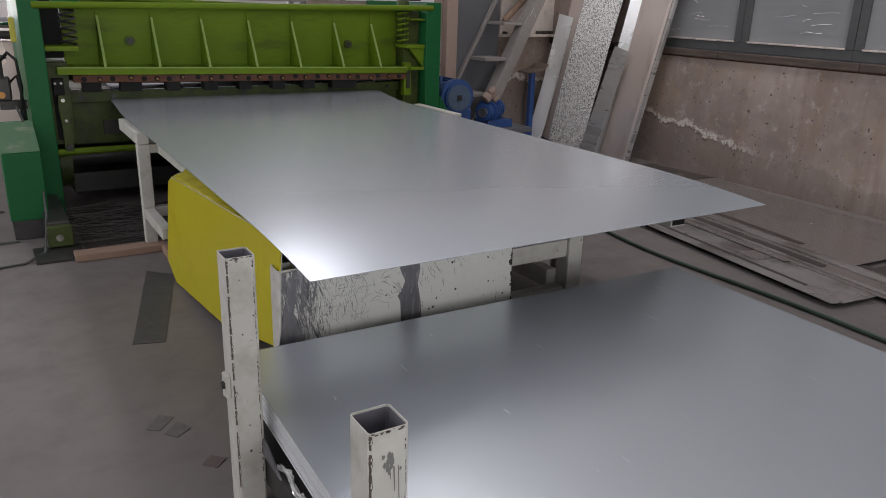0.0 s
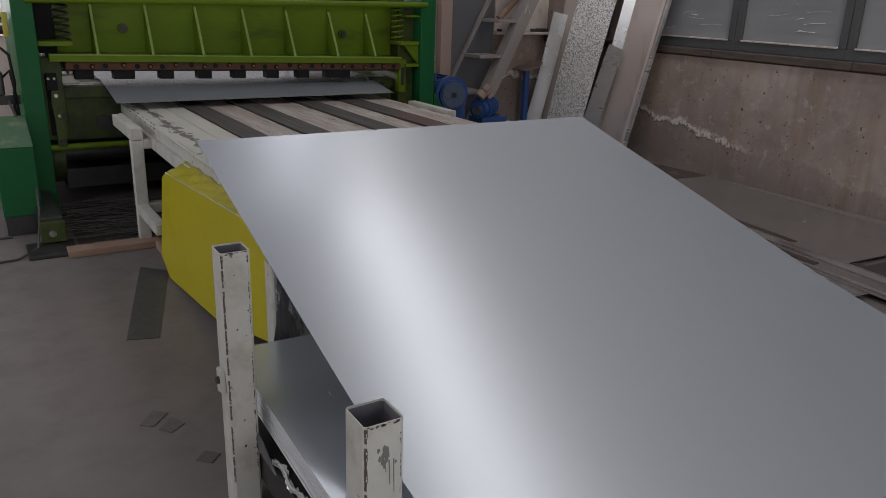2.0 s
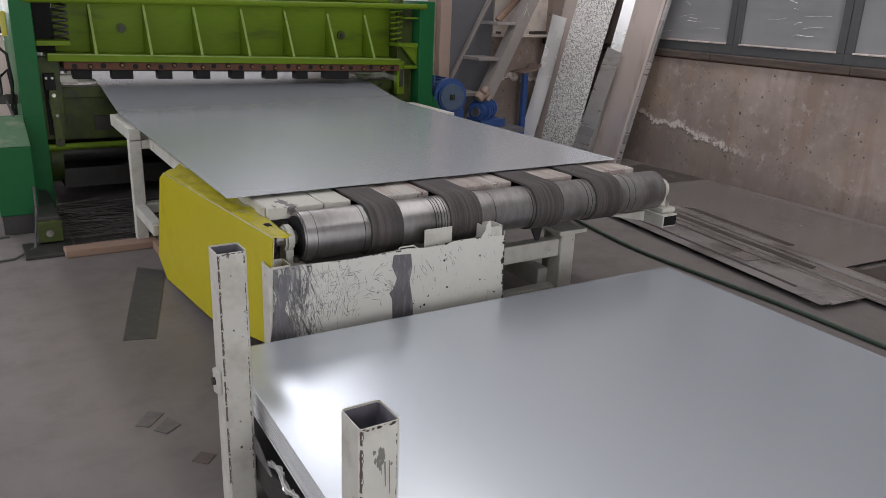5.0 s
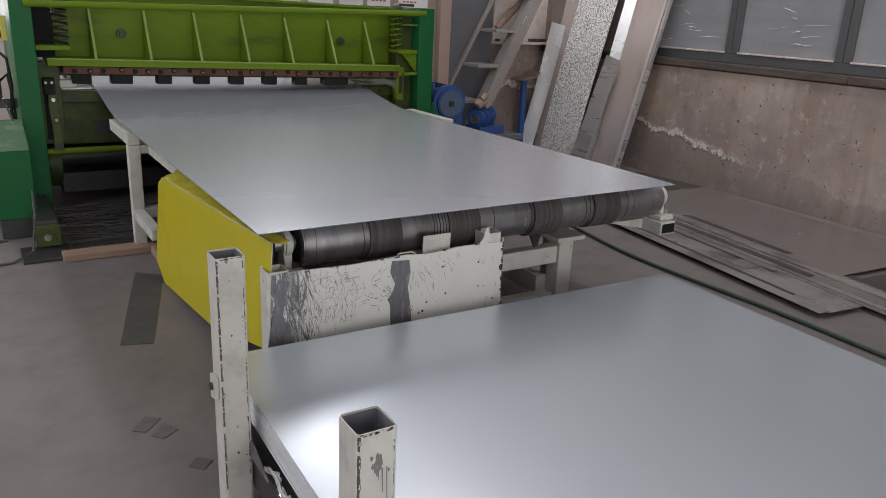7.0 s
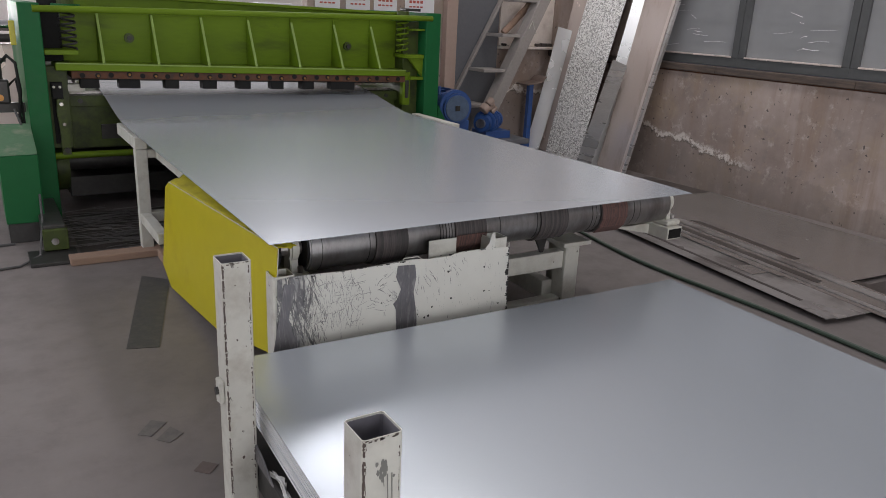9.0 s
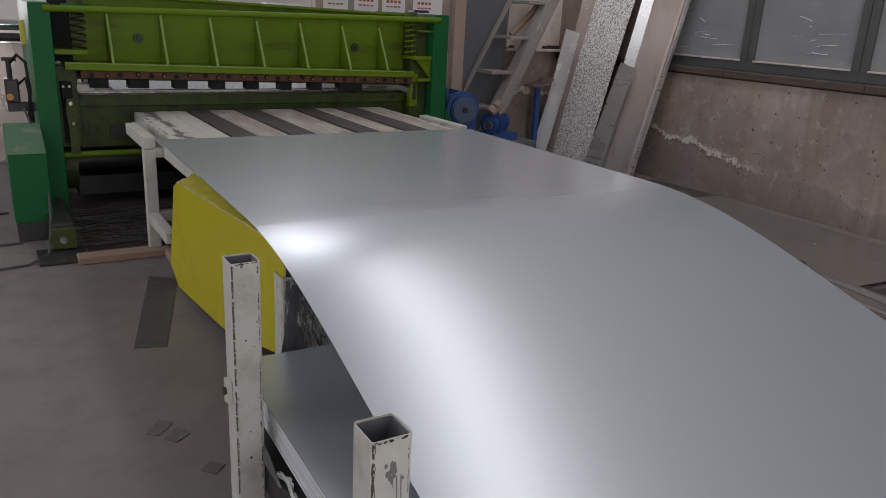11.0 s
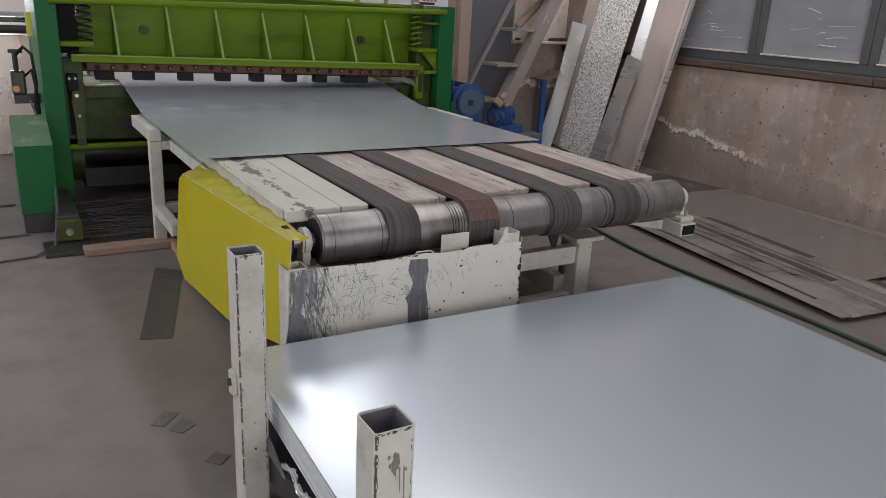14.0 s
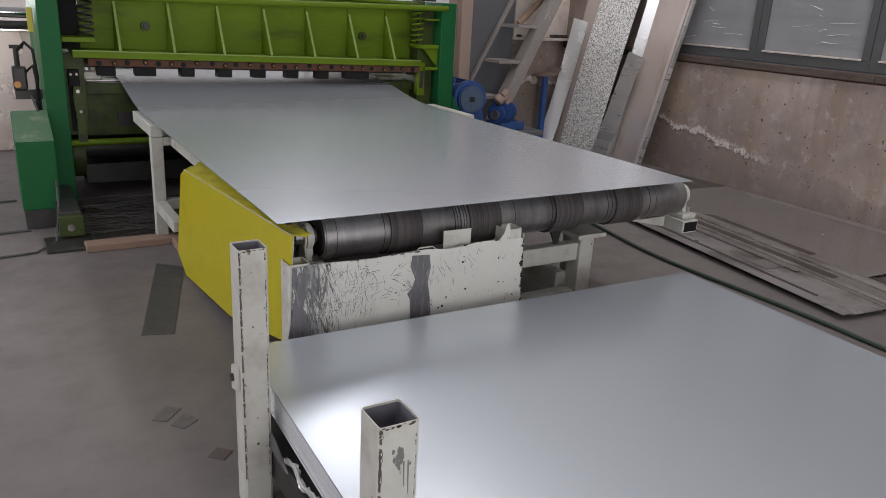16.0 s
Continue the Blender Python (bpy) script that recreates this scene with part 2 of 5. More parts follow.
M = {}
M["sheet"] = sheet_metal("cold rolled sheet")
M["floor"] = concrete_floor("shop floor concrete")
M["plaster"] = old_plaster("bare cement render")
M["sill"] = worn("weathered sill", (0.115, 0.085, 0.068), 0.9, var=0.45, big=5, small=30, bump=0.6, dirt=(0.05, 0.042, 0.04), dirt_at=0.5, stretch=(1, 0.5, 4))
M["wall"] = worn("dull painted wall", (0.62, 0.60, 0.58), 0.8, var=0.2, big=0.8)
# unseen roof and upper wall are darkened to dim their reflection in the sheets
M["roof"] = worn("darkened unseen roof sheeting", (0.40, 0.405, 0.42), 0.6, var=0.2, big=0.5)
M["upperwall"] = worn("darkened unseen upper wall", (0.33, 0.325, 0.325), 0.8, var=0.2, big=0.8)
M["frame"] = worn("grey window frame", (0.075, 0.078, 0.08), 0.45, var=0.25, small=25)
M["pane"] = film_pane("grimy glass")
M["dgreen"] = worn("deep green enamel", (0.010, 0.115, 0.035), 0.5, var=0.14, big=2.0, small=18, bump=0.06, dirt=(0.025, 0.10, 0.045), dirt_at=0.66, spec=0.2)
M["lgreen"] = worn("yellow green enamel", (0.130, 0.210, 0.012), 0.5, var=0.18, big=2.0, small=22, bump=0.06, dirt=(0.07, 0.10, 0.014), dirt_at=0.6, stretch=(0.6, 1, 2.2), spec=0.15)
M["edgegreen"] = worn("worn and highlit green edges", (0.24, 0.34, 0.09), 0.5, var=0.3, big=8, spec=0.25)
M["sage"] = worn("paler green lid", (0.09, 0.185, 0.10), 0.55, var=0.2, big=6, dirt=(0.25, 0.27, 0.2), dirt_at=0.62)
M["olive"] = worn("olive green enamel", (0.062, 0.088, 0.018), 0.5, spec=0.3, var=0.3, big=5, dirt=(0.03, 0.035, 0.018), dirt_at=0.52)
M["yellow"] = worn("yellow guard paint", (0.54, 0.47, 0.012), 0.36, var=0.09, big=1.6, small=14, bump=0.03, dirt=(0.44, 0.35, 0.02), dirt_at=0.66)
M["vinyl"] = worn("crinkled yellow foil", (0.50, 0.44, 0.03), 0.22, var=0.2, big=8, small=30, bump=0.4)
M["white"] = worn("chipped white paint", (0.585, 0.578, 0.52), 0.5, var=0.14, big=5, chips=(0.10, 0.085, 0.075), chip_at=0.65, chip_scale=18, dirt=(0.40, 0.375, 0.32), dirt_at=0.57)
M["tablewhite"] = worn("scuffed table paint", (0.60, 0.565, 0.51), 0.5, var=0.28, big=3.0, bump=0.25, chips=(0.15, 0.12, 0.11), chip_at=0.605, chip_scale=11, dirt=(0.36, 0.275, 0.245), dirt_at=0.46, stretch=(3.2, 0.5, 1))
M["flaked"] = peeled_paint("peeling cream paint")
M["plate"] = scratched_paint("rubbed pale paint")
M["steel"] = worn("turned steel", (0.50, 0.48, 0.465), 0.32, metal=0.8, var=0.35, big=2.2, small=20, dirt=(0.15, 0.12, 0.11), dirt_at=0.5, stretch=(3.5, 0.7, 0.7), bump=0.12, chips=(0.62, 0.61, 0.6), chip_at=0.68, chip_scale=12)
M["rollsteel"] = worn("smeared roller steel", (0.37, 0.358, 0.355), 0.36, metal=0.85, var=0.25, big=1.8, small=30, dirt=(0.16, 0.145, 0.14), dirt_at=0.54, stretch=(2.6, 0.9, 0.9), bump=0.1, chips=(0.72, 0.71, 0.70), chip_at=0.69, chip_scale=4)
M["darksteel"] = worn("oily dark steel", (0.05, 0.048, 0.046), 0.45, metal=0.4, var=0.4, big=6)
M["rust"] = worn("rusty holder bar", (0.125, 0.048, 0.022), 0.75, var=0.45, big=14, dirt=(0.05, 0.035, 0.03), dirt_at=0.55)
M["belt"] = worn("worn belt rubber", (0.048, 0.043, 0.043), 0.6, chips=(0.10, 0.088, 0.085), chip_at=0.66, chip_scale=30, var=0.5, big=9, small=90, bump=0.3, dirt=(0.125, 0.104, 0.098), dirt_at=0.52, stretch=(9, 0.1, 0.1))
M["beltred"] = worn("reddish belt lap", (0.20, 0.10, 0.085), 0.7, var=0.5, big=9, bump=0.4, dirt=(0.06, 0.045, 0.042), dirt_at=0.46, stretch=(6, 0.4, 1))
M["blue"] = worn("blue enamel", (0.03, 0.085, 0.27), 0.4, var=0.25, big=5, dirt=(0.04, 0.05, 0.08), dirt_at=0.62)
M["wood"] = worn("raw timber", (0.33, 0.22, 0.16), 0.8, var=0.3, big=3, stretch=(0.4, 6, 6), bump=0.4)
M["strip_dull"] = worn("dull coated strip", (0.79, 0.69, 0.64), 0.27, metal=0.42, var=0.1, big=1.5, small=80, bump=0.05, dirt=(0.5, 0.41, 0.37), dirt_at=0.6, stretch=(1, 2.5, 0.7))
M["strip_sheen"] = worn("glossy coated strip", (0.84, 0.74, 0.69), 0.22, metal=0.6, var=0.1, big=1.5, small=80, bump=0.04, dirt=(0.55, 0.46, 0.42), dirt_at=0.6, stretch=(1, 2.5, 0.7))
M["strip_bright"] = worn("bright steel strip", (0.92, 0.92, 0.92), 0.26, metal=0.4, var=0.06, big=3, bump=0.03)
M["strip_grey"] = worn("brushed grey strip", (0.60, 0.59, 0.575), 0.28, metal=0.6, var=0.3, big=2.0, small=60, stretch=(1, 0.3, 3), bump=0.05)
M["scrapgrey"] = worn("dull scrap steel", (0.085, 0.085, 0.083), 0.5, metal=0.2, var=0.35, big=9, dirt=(0.12, 0.11, 0.105), dirt_at=0.55)
M["bore"] = worn("darker grey tube bore", (0.17, 0.165, 0.185), 0.5, var=0.3, big=12)
M["offcutgrey"] = worn("stained grey offcut", (0.44, 0.425, 0.42), 0.3, metal=0.5, var=0.25, big=1.7, dirt=(0.085, 0.068, 0.06), dirt_at=0.5, stretch=(1, 0.7, 1))
M["cream"] = worn("cream wall paint", (0.74, 0.665, 0.61), 0.75, var=0.16, big=2.2, dirt=(0.45, 0.37, 0.32), dirt_at=0.58)
M["sacking"] = worn("brown sacking", (0.30, 0.20, 0.145), 0.9, var=0.5, big=16, small=60, bump=0.8)
M["bluegrill"] = worn("dusty blue grille", (0.085, 0.13, 0.205), 0.5, var=0.4, big=30, small=160, bump=0.6)
M["traybrown"] = worn("rusty brown tray", (0.20, 0.15, 0.13), 0.6, metal=0.2, var=0.35, big=9)
M["scrapred"] = worn("reddish dirt scrap", (0.135, 0.105, 0.096), 0.8, var=0.3, big=12)
M["dullscrap"] = worn("dusty thin scrap", (0.118, 0.110, 0.106), 0.6, var=0.3, big=14, dirt=(0.16, 0.145, 0.138), dirt_at=0.5)
M["chip"] = worn("chipped rusty edge", (0.11, 0.085, 0.072), 0.7, var=0.5, big=30)
M["rubbed"] = worn("rubbed grey metal", (0.19, 0.185, 0.195), 0.42, metal=0.5, var=0.35, big=12, small=70, dirt=(0.42, 0.41, 0.40), dirt_at=0.6, stretch=(3, 1, 0.6), bump=0.2)
M["smear"] = worn("grease smear", (0.21, 0.21, 0.19), 0.5, var=0.4, big=40)
M["cutedge"] = worn("sheared steel edge", (0.80, 0.80, 0.80), 0.4, metal=0.12, var=0.08, big=6, small=90, stretch=(1, 0.3, 8))
M["spangle"] = spangle_metal("spangled zinc")
M["floorsheet"] = worn("dusty sheet on floor", (0.36, 0.34, 0.325), 0.24, metal=0.6, var=0.22, big=1.6, dirt=(0.17, 0.15, 0.14), dirt_at=0.6, bump=0.04)
M["darksheet"] = worn("stained dark sheet", (0.085, 0.072, 0.066), 0.5, metal=0.2, var=0.35, big=3, dirt=(0.30, 0.26, 0.24), dirt_at=0.64)
M["rubber"] = worn("black rubber", (0.012, 0.012, 0.012), 0.7, var=0.3, spec=0.25)
M["brass"] = worn("oily brass screw", (0.30, 0.16, 0.05), 0.45, metal=0.5, var=0.3)
M["foil"] = worn("crumpled clear film", (0.78, 0.77, 0.75), 0.12, metal=0.2, var=0.3, big=30, small=90)
M["hose"] = worn("green hose", (0.055, 0.085, 0.062), 0.45, var=0.25)
M["stair"] = worn("grey painted stair steel", (0.29, 0.265, 0.25), 0.6, var=0.25, big=4)
M["door"] = worn("slate grey panel", (0.125, 0.128, 0.14), 0.5, var=0.2, big=1.5)
M["pink"] = worn("bare primer post", (0.38, 0.28, 0.235), 0.7, var=0.15, big=2)
M["paper"] = worn("poster paper", (0.72, 0.71, 0.73), 0.6, var=0.05, bump=0)
M["chrome"] = worn("polished roll", (0.75, 0.75, 0.76), 0.12, metal=1.0, var=0.08, bump=0)
M["red"] = worn("dull red ink", (0.42, 0.08, 0.06), 0.6, var=0.1, bump=0)
M["cable"] = worn("grey cable", (0.08, 0.08, 0.08), 0.6)
M["orange"] = worn("amber cap", (0.62, 0.27, 0.04), 0.4)
M["scrap"] = worn("trimmed offcuts", (0.30, 0.29, 0.285), 0.35, metal=0.8, var=0.3)

# ---- building helpers ----
ORIGIN = {}


def thing(name, at, label, category, group="", kind=""):
    ob = new(name)
    ob.empty_display_size = 0.1
    ob.location = at
    ORIGIN[ob] = Vector(at)
    return tagged(ob, label, category, group, kind)


def mesh_of(name, bm, material, smooth=False):
    me = bpy.data.meshes.new(name)
    bmesh.ops.recalc_face_normals(bm, faces=bm.faces)
    bm.to_mesh(me)
    bm.free()
    me.materials.append(M[material])
    if smooth:
        me.shade_smooth()
        me.set_sharp_from_angle(angle=radians(40))
    return me


def part(name, bm, material, parent, label="", smooth=False):
    """One mesh under a thing or a part; bm is in world metres."""
    o = ORIGIN[parent]
    bmesh.ops.translate(bm, vec=-o, verts=bm.verts)
    ob = new(name, mesh_of(name, bm, material, smooth))
    ob.parent = parent
    ORIGIN[ob] = o
    return tagged(ob, label)


def single(name, bm, material, at, label, category, group="", kind="", smooth=False):
    """A thing that is one mesh; bm is in world metres."""
    bmesh.ops.translate(bm, vec=-Vector(at), verts=bm.verts)
    ob = new(name, mesh_of(name, bm, material, smooth))
    ob.location = at
    ORIGIN[ob] = Vector(at)
    return tagged(ob, label, category, group, kind)


def box(x0, x1, y0, y1, z0, z1, bevel=0.003, bm=None):
    bm = bm or bmesh.new()
    m = Matrix.LocRotScale(((x0 + x1) / 2, (y0 + y1) / 2, (z0 + z1) / 2), None, (x1 - x0, y1 - y0, z1 - z0))
    vs = bmesh.ops.create_cube(bm, size=1, matrix=m)["verts"]
    if bevel:
        es = list({e for v in vs for e in v.link_edges})
        bmesh.ops.bevel(bm, geom=es, offset=bevel, segments=2, affect="EDGES", profile=0.5)
    return bm


def obox(m, sx, sy, sz, bevel=0.003, bm=None):
    """A box of that size about the pose m."""
    bm = bm or bmesh.new()
    vs = bmesh.ops.create_cube(bm, size=1, matrix=m @ Matrix.Diagonal((sx, sy, sz, 1)))["verts"]
    if bevel:
        es = list({e for v in vs for e in v.link_edges})
        bmesh.ops.bevel(bm, geom=es, offset=bevel, segments=1, affect="EDGES")
    return bm


def rod(p, q, r, seg=16, bm=None, r2=None, bevel=0.0):
    bm = bm or bmesh.new()
    p, q = Vector(p), Vector(q)
    d = q - p
    m = Matrix.Translation((p + q) / 2) @ d.to_track_quat("Z", "Y").to_matrix().to_4x4()
    vs = bmesh.ops.create_cone(bm, cap_ends=True, segments=seg, radius1=r, radius2=r if r2 is None else r2, depth=d.length, matrix=m)["verts"]
    if bevel:
        es = [e for e in {e for v in vs for e in v.link_edges} if any(len(f.verts) > 4 for f in e.link_faces)]
        bmesh.ops.bevel(bm, geom=es, offset=bevel, segments=2, affect="EDGES")
    return bm


def pipe(points, r, seg=8, bm=None):
    """A round tube along a list of points."""
    bm = bm or bmesh.new()
    pts = [Vector(p) for p in points]
    rings = []
    for i, p in enumerate(pts):
        d = (pts[min(i + 1, len(pts) - 1)] - pts[max(i - 1, 0)]).normalized()
        q = d.to_track_quat("Z", "Y").to_matrix()
        rings.append([bm.verts.new(p + q @ Vector((r * math.cos(2 * math.pi * k / seg), r * math.sin(2 * math.pi * k / seg), 0))) for k in range(seg)])
    for a, b in zip(rings, rings[1:]):
        for k in range(seg):
            bm.faces.new((a[k], a[(k + 1) % seg], b[(k + 1) % seg], b[k]))
    bm.faces.new(rings[0][::-1])
    bm.faces.new(rings[-1])
    return bm


def prism(pts, axis, a0, a1, bevel=0.0, bm=None):
    """A polygon in the two other axes, drawn out along axis from a0 to a1."""
    bm = bm or bmesh.new()
    k = "xyz".index(axis)

    def at(p, a):
        c = list(p)
        c.insert(k, a)
        return bm.verts.new(c)
    lo, hi = [at(p, a0) for p in pts], [at(p, a1) for p in pts]
    n = len(pts)
    fs = [bm.faces.new(lo), bm.faces.new(hi[::-1])] + [bm.faces.new((lo[i], hi[i], hi[(i + 1) % n], lo[(i + 1) % n])) for i in range(n)]
    if bevel:
        bmesh.ops.recalc_face_normals(bm, faces=fs)
        bmesh.ops.bevel(bm, geom=list({e for f in fs for e in f.edges}), offset=bevel, segments=2, affect="EDGES")
    return bm


def square_tube(x0, x1, y0, y1, z0, z1, t=0.005, bm=None):
    """An upright hollow square tube, open at the top."""
    bm = bm or bmesh.new()
    c = 0.006

    def ring(a, z):
        X0, X1, Y0, Y1 = x0 + a, x1 - a, y0 + a, y1 - a
        k = max(c - a, 0.002)
        pts = [(X0 + k, Y0), (X1 - k, Y0), (X1, Y0 + k), (X1, Y1 - k), (X1 - k, Y1), (X0 + k, Y1), (X0, Y1 - k), (X0, Y0 + k)]
        return [bm.verts.new((x, y, z)) for x, y in pts]
    loops = [ring(0, z0), ring(0, z1), ring(t, z1), ring(t, z0)]
    for a, b in zip(loops, loops[1:] + loops[:1]):
        for i in range(8):
            bm.faces.new((a[i], a[(i + 1) % 8], b[(i + 1) % 8], b[i]))
    return bm


def strip_plate(base, top, width, t, bend=0.0, seg=10, bm=None, yaw=0.0):
    """A long flat strip from the middle of its foot to the middle of its head, leaning on the wall, a little bowed."""
    bm = bm or bmesh.new()
    b, h = Vector(base), Vector(top)
    up = (h - b).normalized()
    across = Vector((math.sin(radians(yaw)), -math.cos(radians(yaw)), 0))
    side = across - up * up.dot(across)
    side.normalize()
    nrm = up.cross(side).normalized()
    rows = []
    for i in range(seg + 1):
        s = i / seg
        c = b.lerp(h, s) + nrm * (bend * 4 * s * (1 - s))
        rows.append([bm.verts.new(c + side * (k * width / 2) + nrm * (j * t)) for k, j in ((-1, 0), (1, 0), (1, 1), (-1, 1))])
    for p, q in zip(rows, rows[1:]):
        for k in range(4):
            bm.faces.new((p[k], p[(k + 1) % 4], q[(k + 1) % 4], q[k]))
    bm.faces.new(rows[0][::-1])
    bm.faces.new(rows[-1])
    return bm


def chip_line(bm, p, q, inward, off, rng, size=0.012, gap=0.02, deep=0.008):
    """Small irregular flat chips along the edge from p to q, on the face that has the normal off."""
    p, q, inward, off = Vector(p), Vector(q), Vector(inward), Vector(off).normalized()
    d = (q - p).normalized()
    s, end = 0.0, (q - p).length
    while s < end - size:
        h, w = rng.uniform(0.4, 1.8) * size, rng.uniform(0.25, 1.2) * deep
        lo = [p + d * (s + h * k / 4) for k in range(5)]
        hi = [p + d * (s + h * k / 4) + inward * (w * rng.uniform(0.45, 1.2)) for k in (4, 3, 2, 1, 0)]
        bm.faces.new([bm.verts.new(v + off * 0.0007) for v in lo + hi])
        s += h + rng.expovariate(1 / gap)
    return bm


# ---- the hall ----
WALL_X = 5.567
SOUTH, NORTH, WEST, ROOF = -6.0, 13.5, -7.0, 6.0


def structure(name, bm, material, label):
    return single(name, bm, material, (0, 0, 0), label, "", kind="structure")


def hall():
    structure("floor", box(WEST - 0.3, WALL_X + 0.3, SOUTH - 0.3, NORTH + 0.3, -0.2, 0, 0), "floor", "worn grey concrete workshop floor with hairline cracks")
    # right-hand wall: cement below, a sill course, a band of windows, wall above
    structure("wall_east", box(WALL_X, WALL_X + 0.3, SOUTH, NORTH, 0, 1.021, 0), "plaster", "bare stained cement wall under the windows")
    structure("wall_east_top", box(WALL_X, WALL_X + 0.3, SOUTH, NORTH, 2.75, ROOF, 0), "upperwall", "unseen wall over the windows, darkened to dim reflections")
    trim = structure("trim", box(WALL_X + 0.015, WALL_X + 0.29, SOUTH, NORTH, 1.022, 1.090, 0), "rust", "weathered brown sill course under the windows")
    rng = random.Random(17)
    y = SOUTH
    while y < NORTH - 0.2:
        ln = min(rng.uniform(0.7, 1.35), NORTH - y)
        dx, dz = rng.uniform(0, 0.008), rng.uniform(-0.004, 0.003)
        part("sill_board", box(WALL_X - 0.026 + dx, WALL_X + 0.014, y + 0.003, y + ln, 1.034 + dz, 1.097 + 0.3 * dz, 0.008), "sill", trim)
        y += ln
    structure("wall_east_end", box(WALL_X, WALL_X + 0.3, 5.31, NORTH, 1.10, 2.75, 0), "plaster", "bare stained cement wall in the corner")
    # window band
    y = 5.24
    bays = []
    while y > -5.5:
        bays.append((y - 0.87, y))
        y -= 0.998
    for k, (a, b) in enumerate(sorted(bays)):
        w = thing("window_%d" % (k + 1), (WALL_X + 0.05, (a + b) / 2, 1.1), "grey steel window with grimy film-covered glass", "window", kind="structure")
        part("window_sill", box(WALL_X + 0.03, WALL_X + 0.11, a - 0.064, b + 0.064, 1.100, 1.178, 0.004), "frame", w)
        part("window_frame", box(WALL_X + 0.03, WALL_X + 0.11, b - 0.002, b + 0.062, 1.178, 2.72, 0.004), "frame", w)
        part("window_frame", box(WALL_X + 0.03, WALL_X + 0.11, a - 0.062, a + 0.002, 1.178, 2.72, 0.004), "frame", w)
        part("window_frame", box(WALL_X + 0.03, WALL_X + 0.11, a - 0.062, b + 0.062, 2.68, 2.75, 0.004), "frame", w)
        part("glazing_bead", box(WALL_X + 0.022, WALL_X + 0.05, a + 0.002, b - 0.002, 1.178, 1.192, 0.003), "strip_dull", w, "pale glazing bead")
        rng = random.Random(k)
        # thin white threads painted in as highlights on the film's creases
        if a > 0.5:
            for q in range(8):
                yy, zz, ln = rng.uniform(a + 0.1, b - 0.25), rng.uniform(1.25, 1.62), rng.uniform(0.03, 0.24)
                part("crease_highlight", pipe([(WALL_X + 0.0535, yy + ln * f, zz + 0.006 * math.sin(f * 3 + q) + 0.02 * f * (q % 3 - 1)) for f in (0, 0.3, 0.6, 1)], rng.uniform(0.0008, 0.0024), 4), "paper", w)
        part("pane", box(WALL_X + 0.055, WALL_X + 0.060, a, b, 1.185, 2.69, 0), "pane", w)
    # the other walls and the unseen roof close the hall; lamp openings are assumed
    bm = box(WEST, -0.6, NORTH, NORTH + 0.3, 0, ROOF, 0)
    box(0.16, WALL_X + 0.3, NORTH, NORTH + 0.3, 0, ROOF, 0, bm)
    box(-0.6, 0.16, NORTH, NORTH + 0.3, 3.45, ROOF, 0, bm)
    structure("wall_north", bm, "wall", "dull painted far wall with an open door")
    bm = box(WEST, -1.9, SOUTH - 0.3, SOUTH, 0, ROOF, 0)
    box(3.1, WALL_X + 0.3, SOUTH - 0.3, SOUTH, 0, ROOF, 0, bm)
    box(-1.9, 3.1, SOUTH - 0.3, SOUTH, 3.7, ROOF, 0, bm)
    structure("wall_south", bm, "wall", "dull painted wall with an open yard door")
    bm = box(WEST - 0.3, WEST, SOUTH, NORTH, 0, 2.2, 0)
    box(WEST - 0.3, WEST, SOUTH, NORTH, 3.8, ROOF, 0, bm)
    box(WEST - 0.3, WEST, SOUTH, 1.0, 2.2, 3.8, 0, bm)
    box(WEST - 0.3, WEST, 8.0, NORTH, 2.2, 3.8, 0, bm)
    structure("wall_west", bm, "wall", "unseen dull painted wall with an added high window band")
    bm = bmesh.new()
    for x0, x1, y0, y1 in ((WEST, -4.3, SOUTH, NORTH), (-4.3, -2.7, SOUTH, -4.0), (-4.3, -2.7, 12.0, NORTH), (-2.7, 3.8, SOUTH, NORTH),
                           (3.8, 4.9, SOUTH, -2.0), (3.8, 4.9, 7.6, 8.8), (3.8, 4.9, 12.4, NORTH), (4.9, WALL_X + 0.3, SOUTH, NORTH)):
        box(x0, x1, y0, y1, ROOF, ROOF + 0.15, 0, bm)
    structure("ceiling", bm, "roof", "unseen grey roof sheeting with assumed long roof lights")


hall()

# ---- the guillotine shear ----


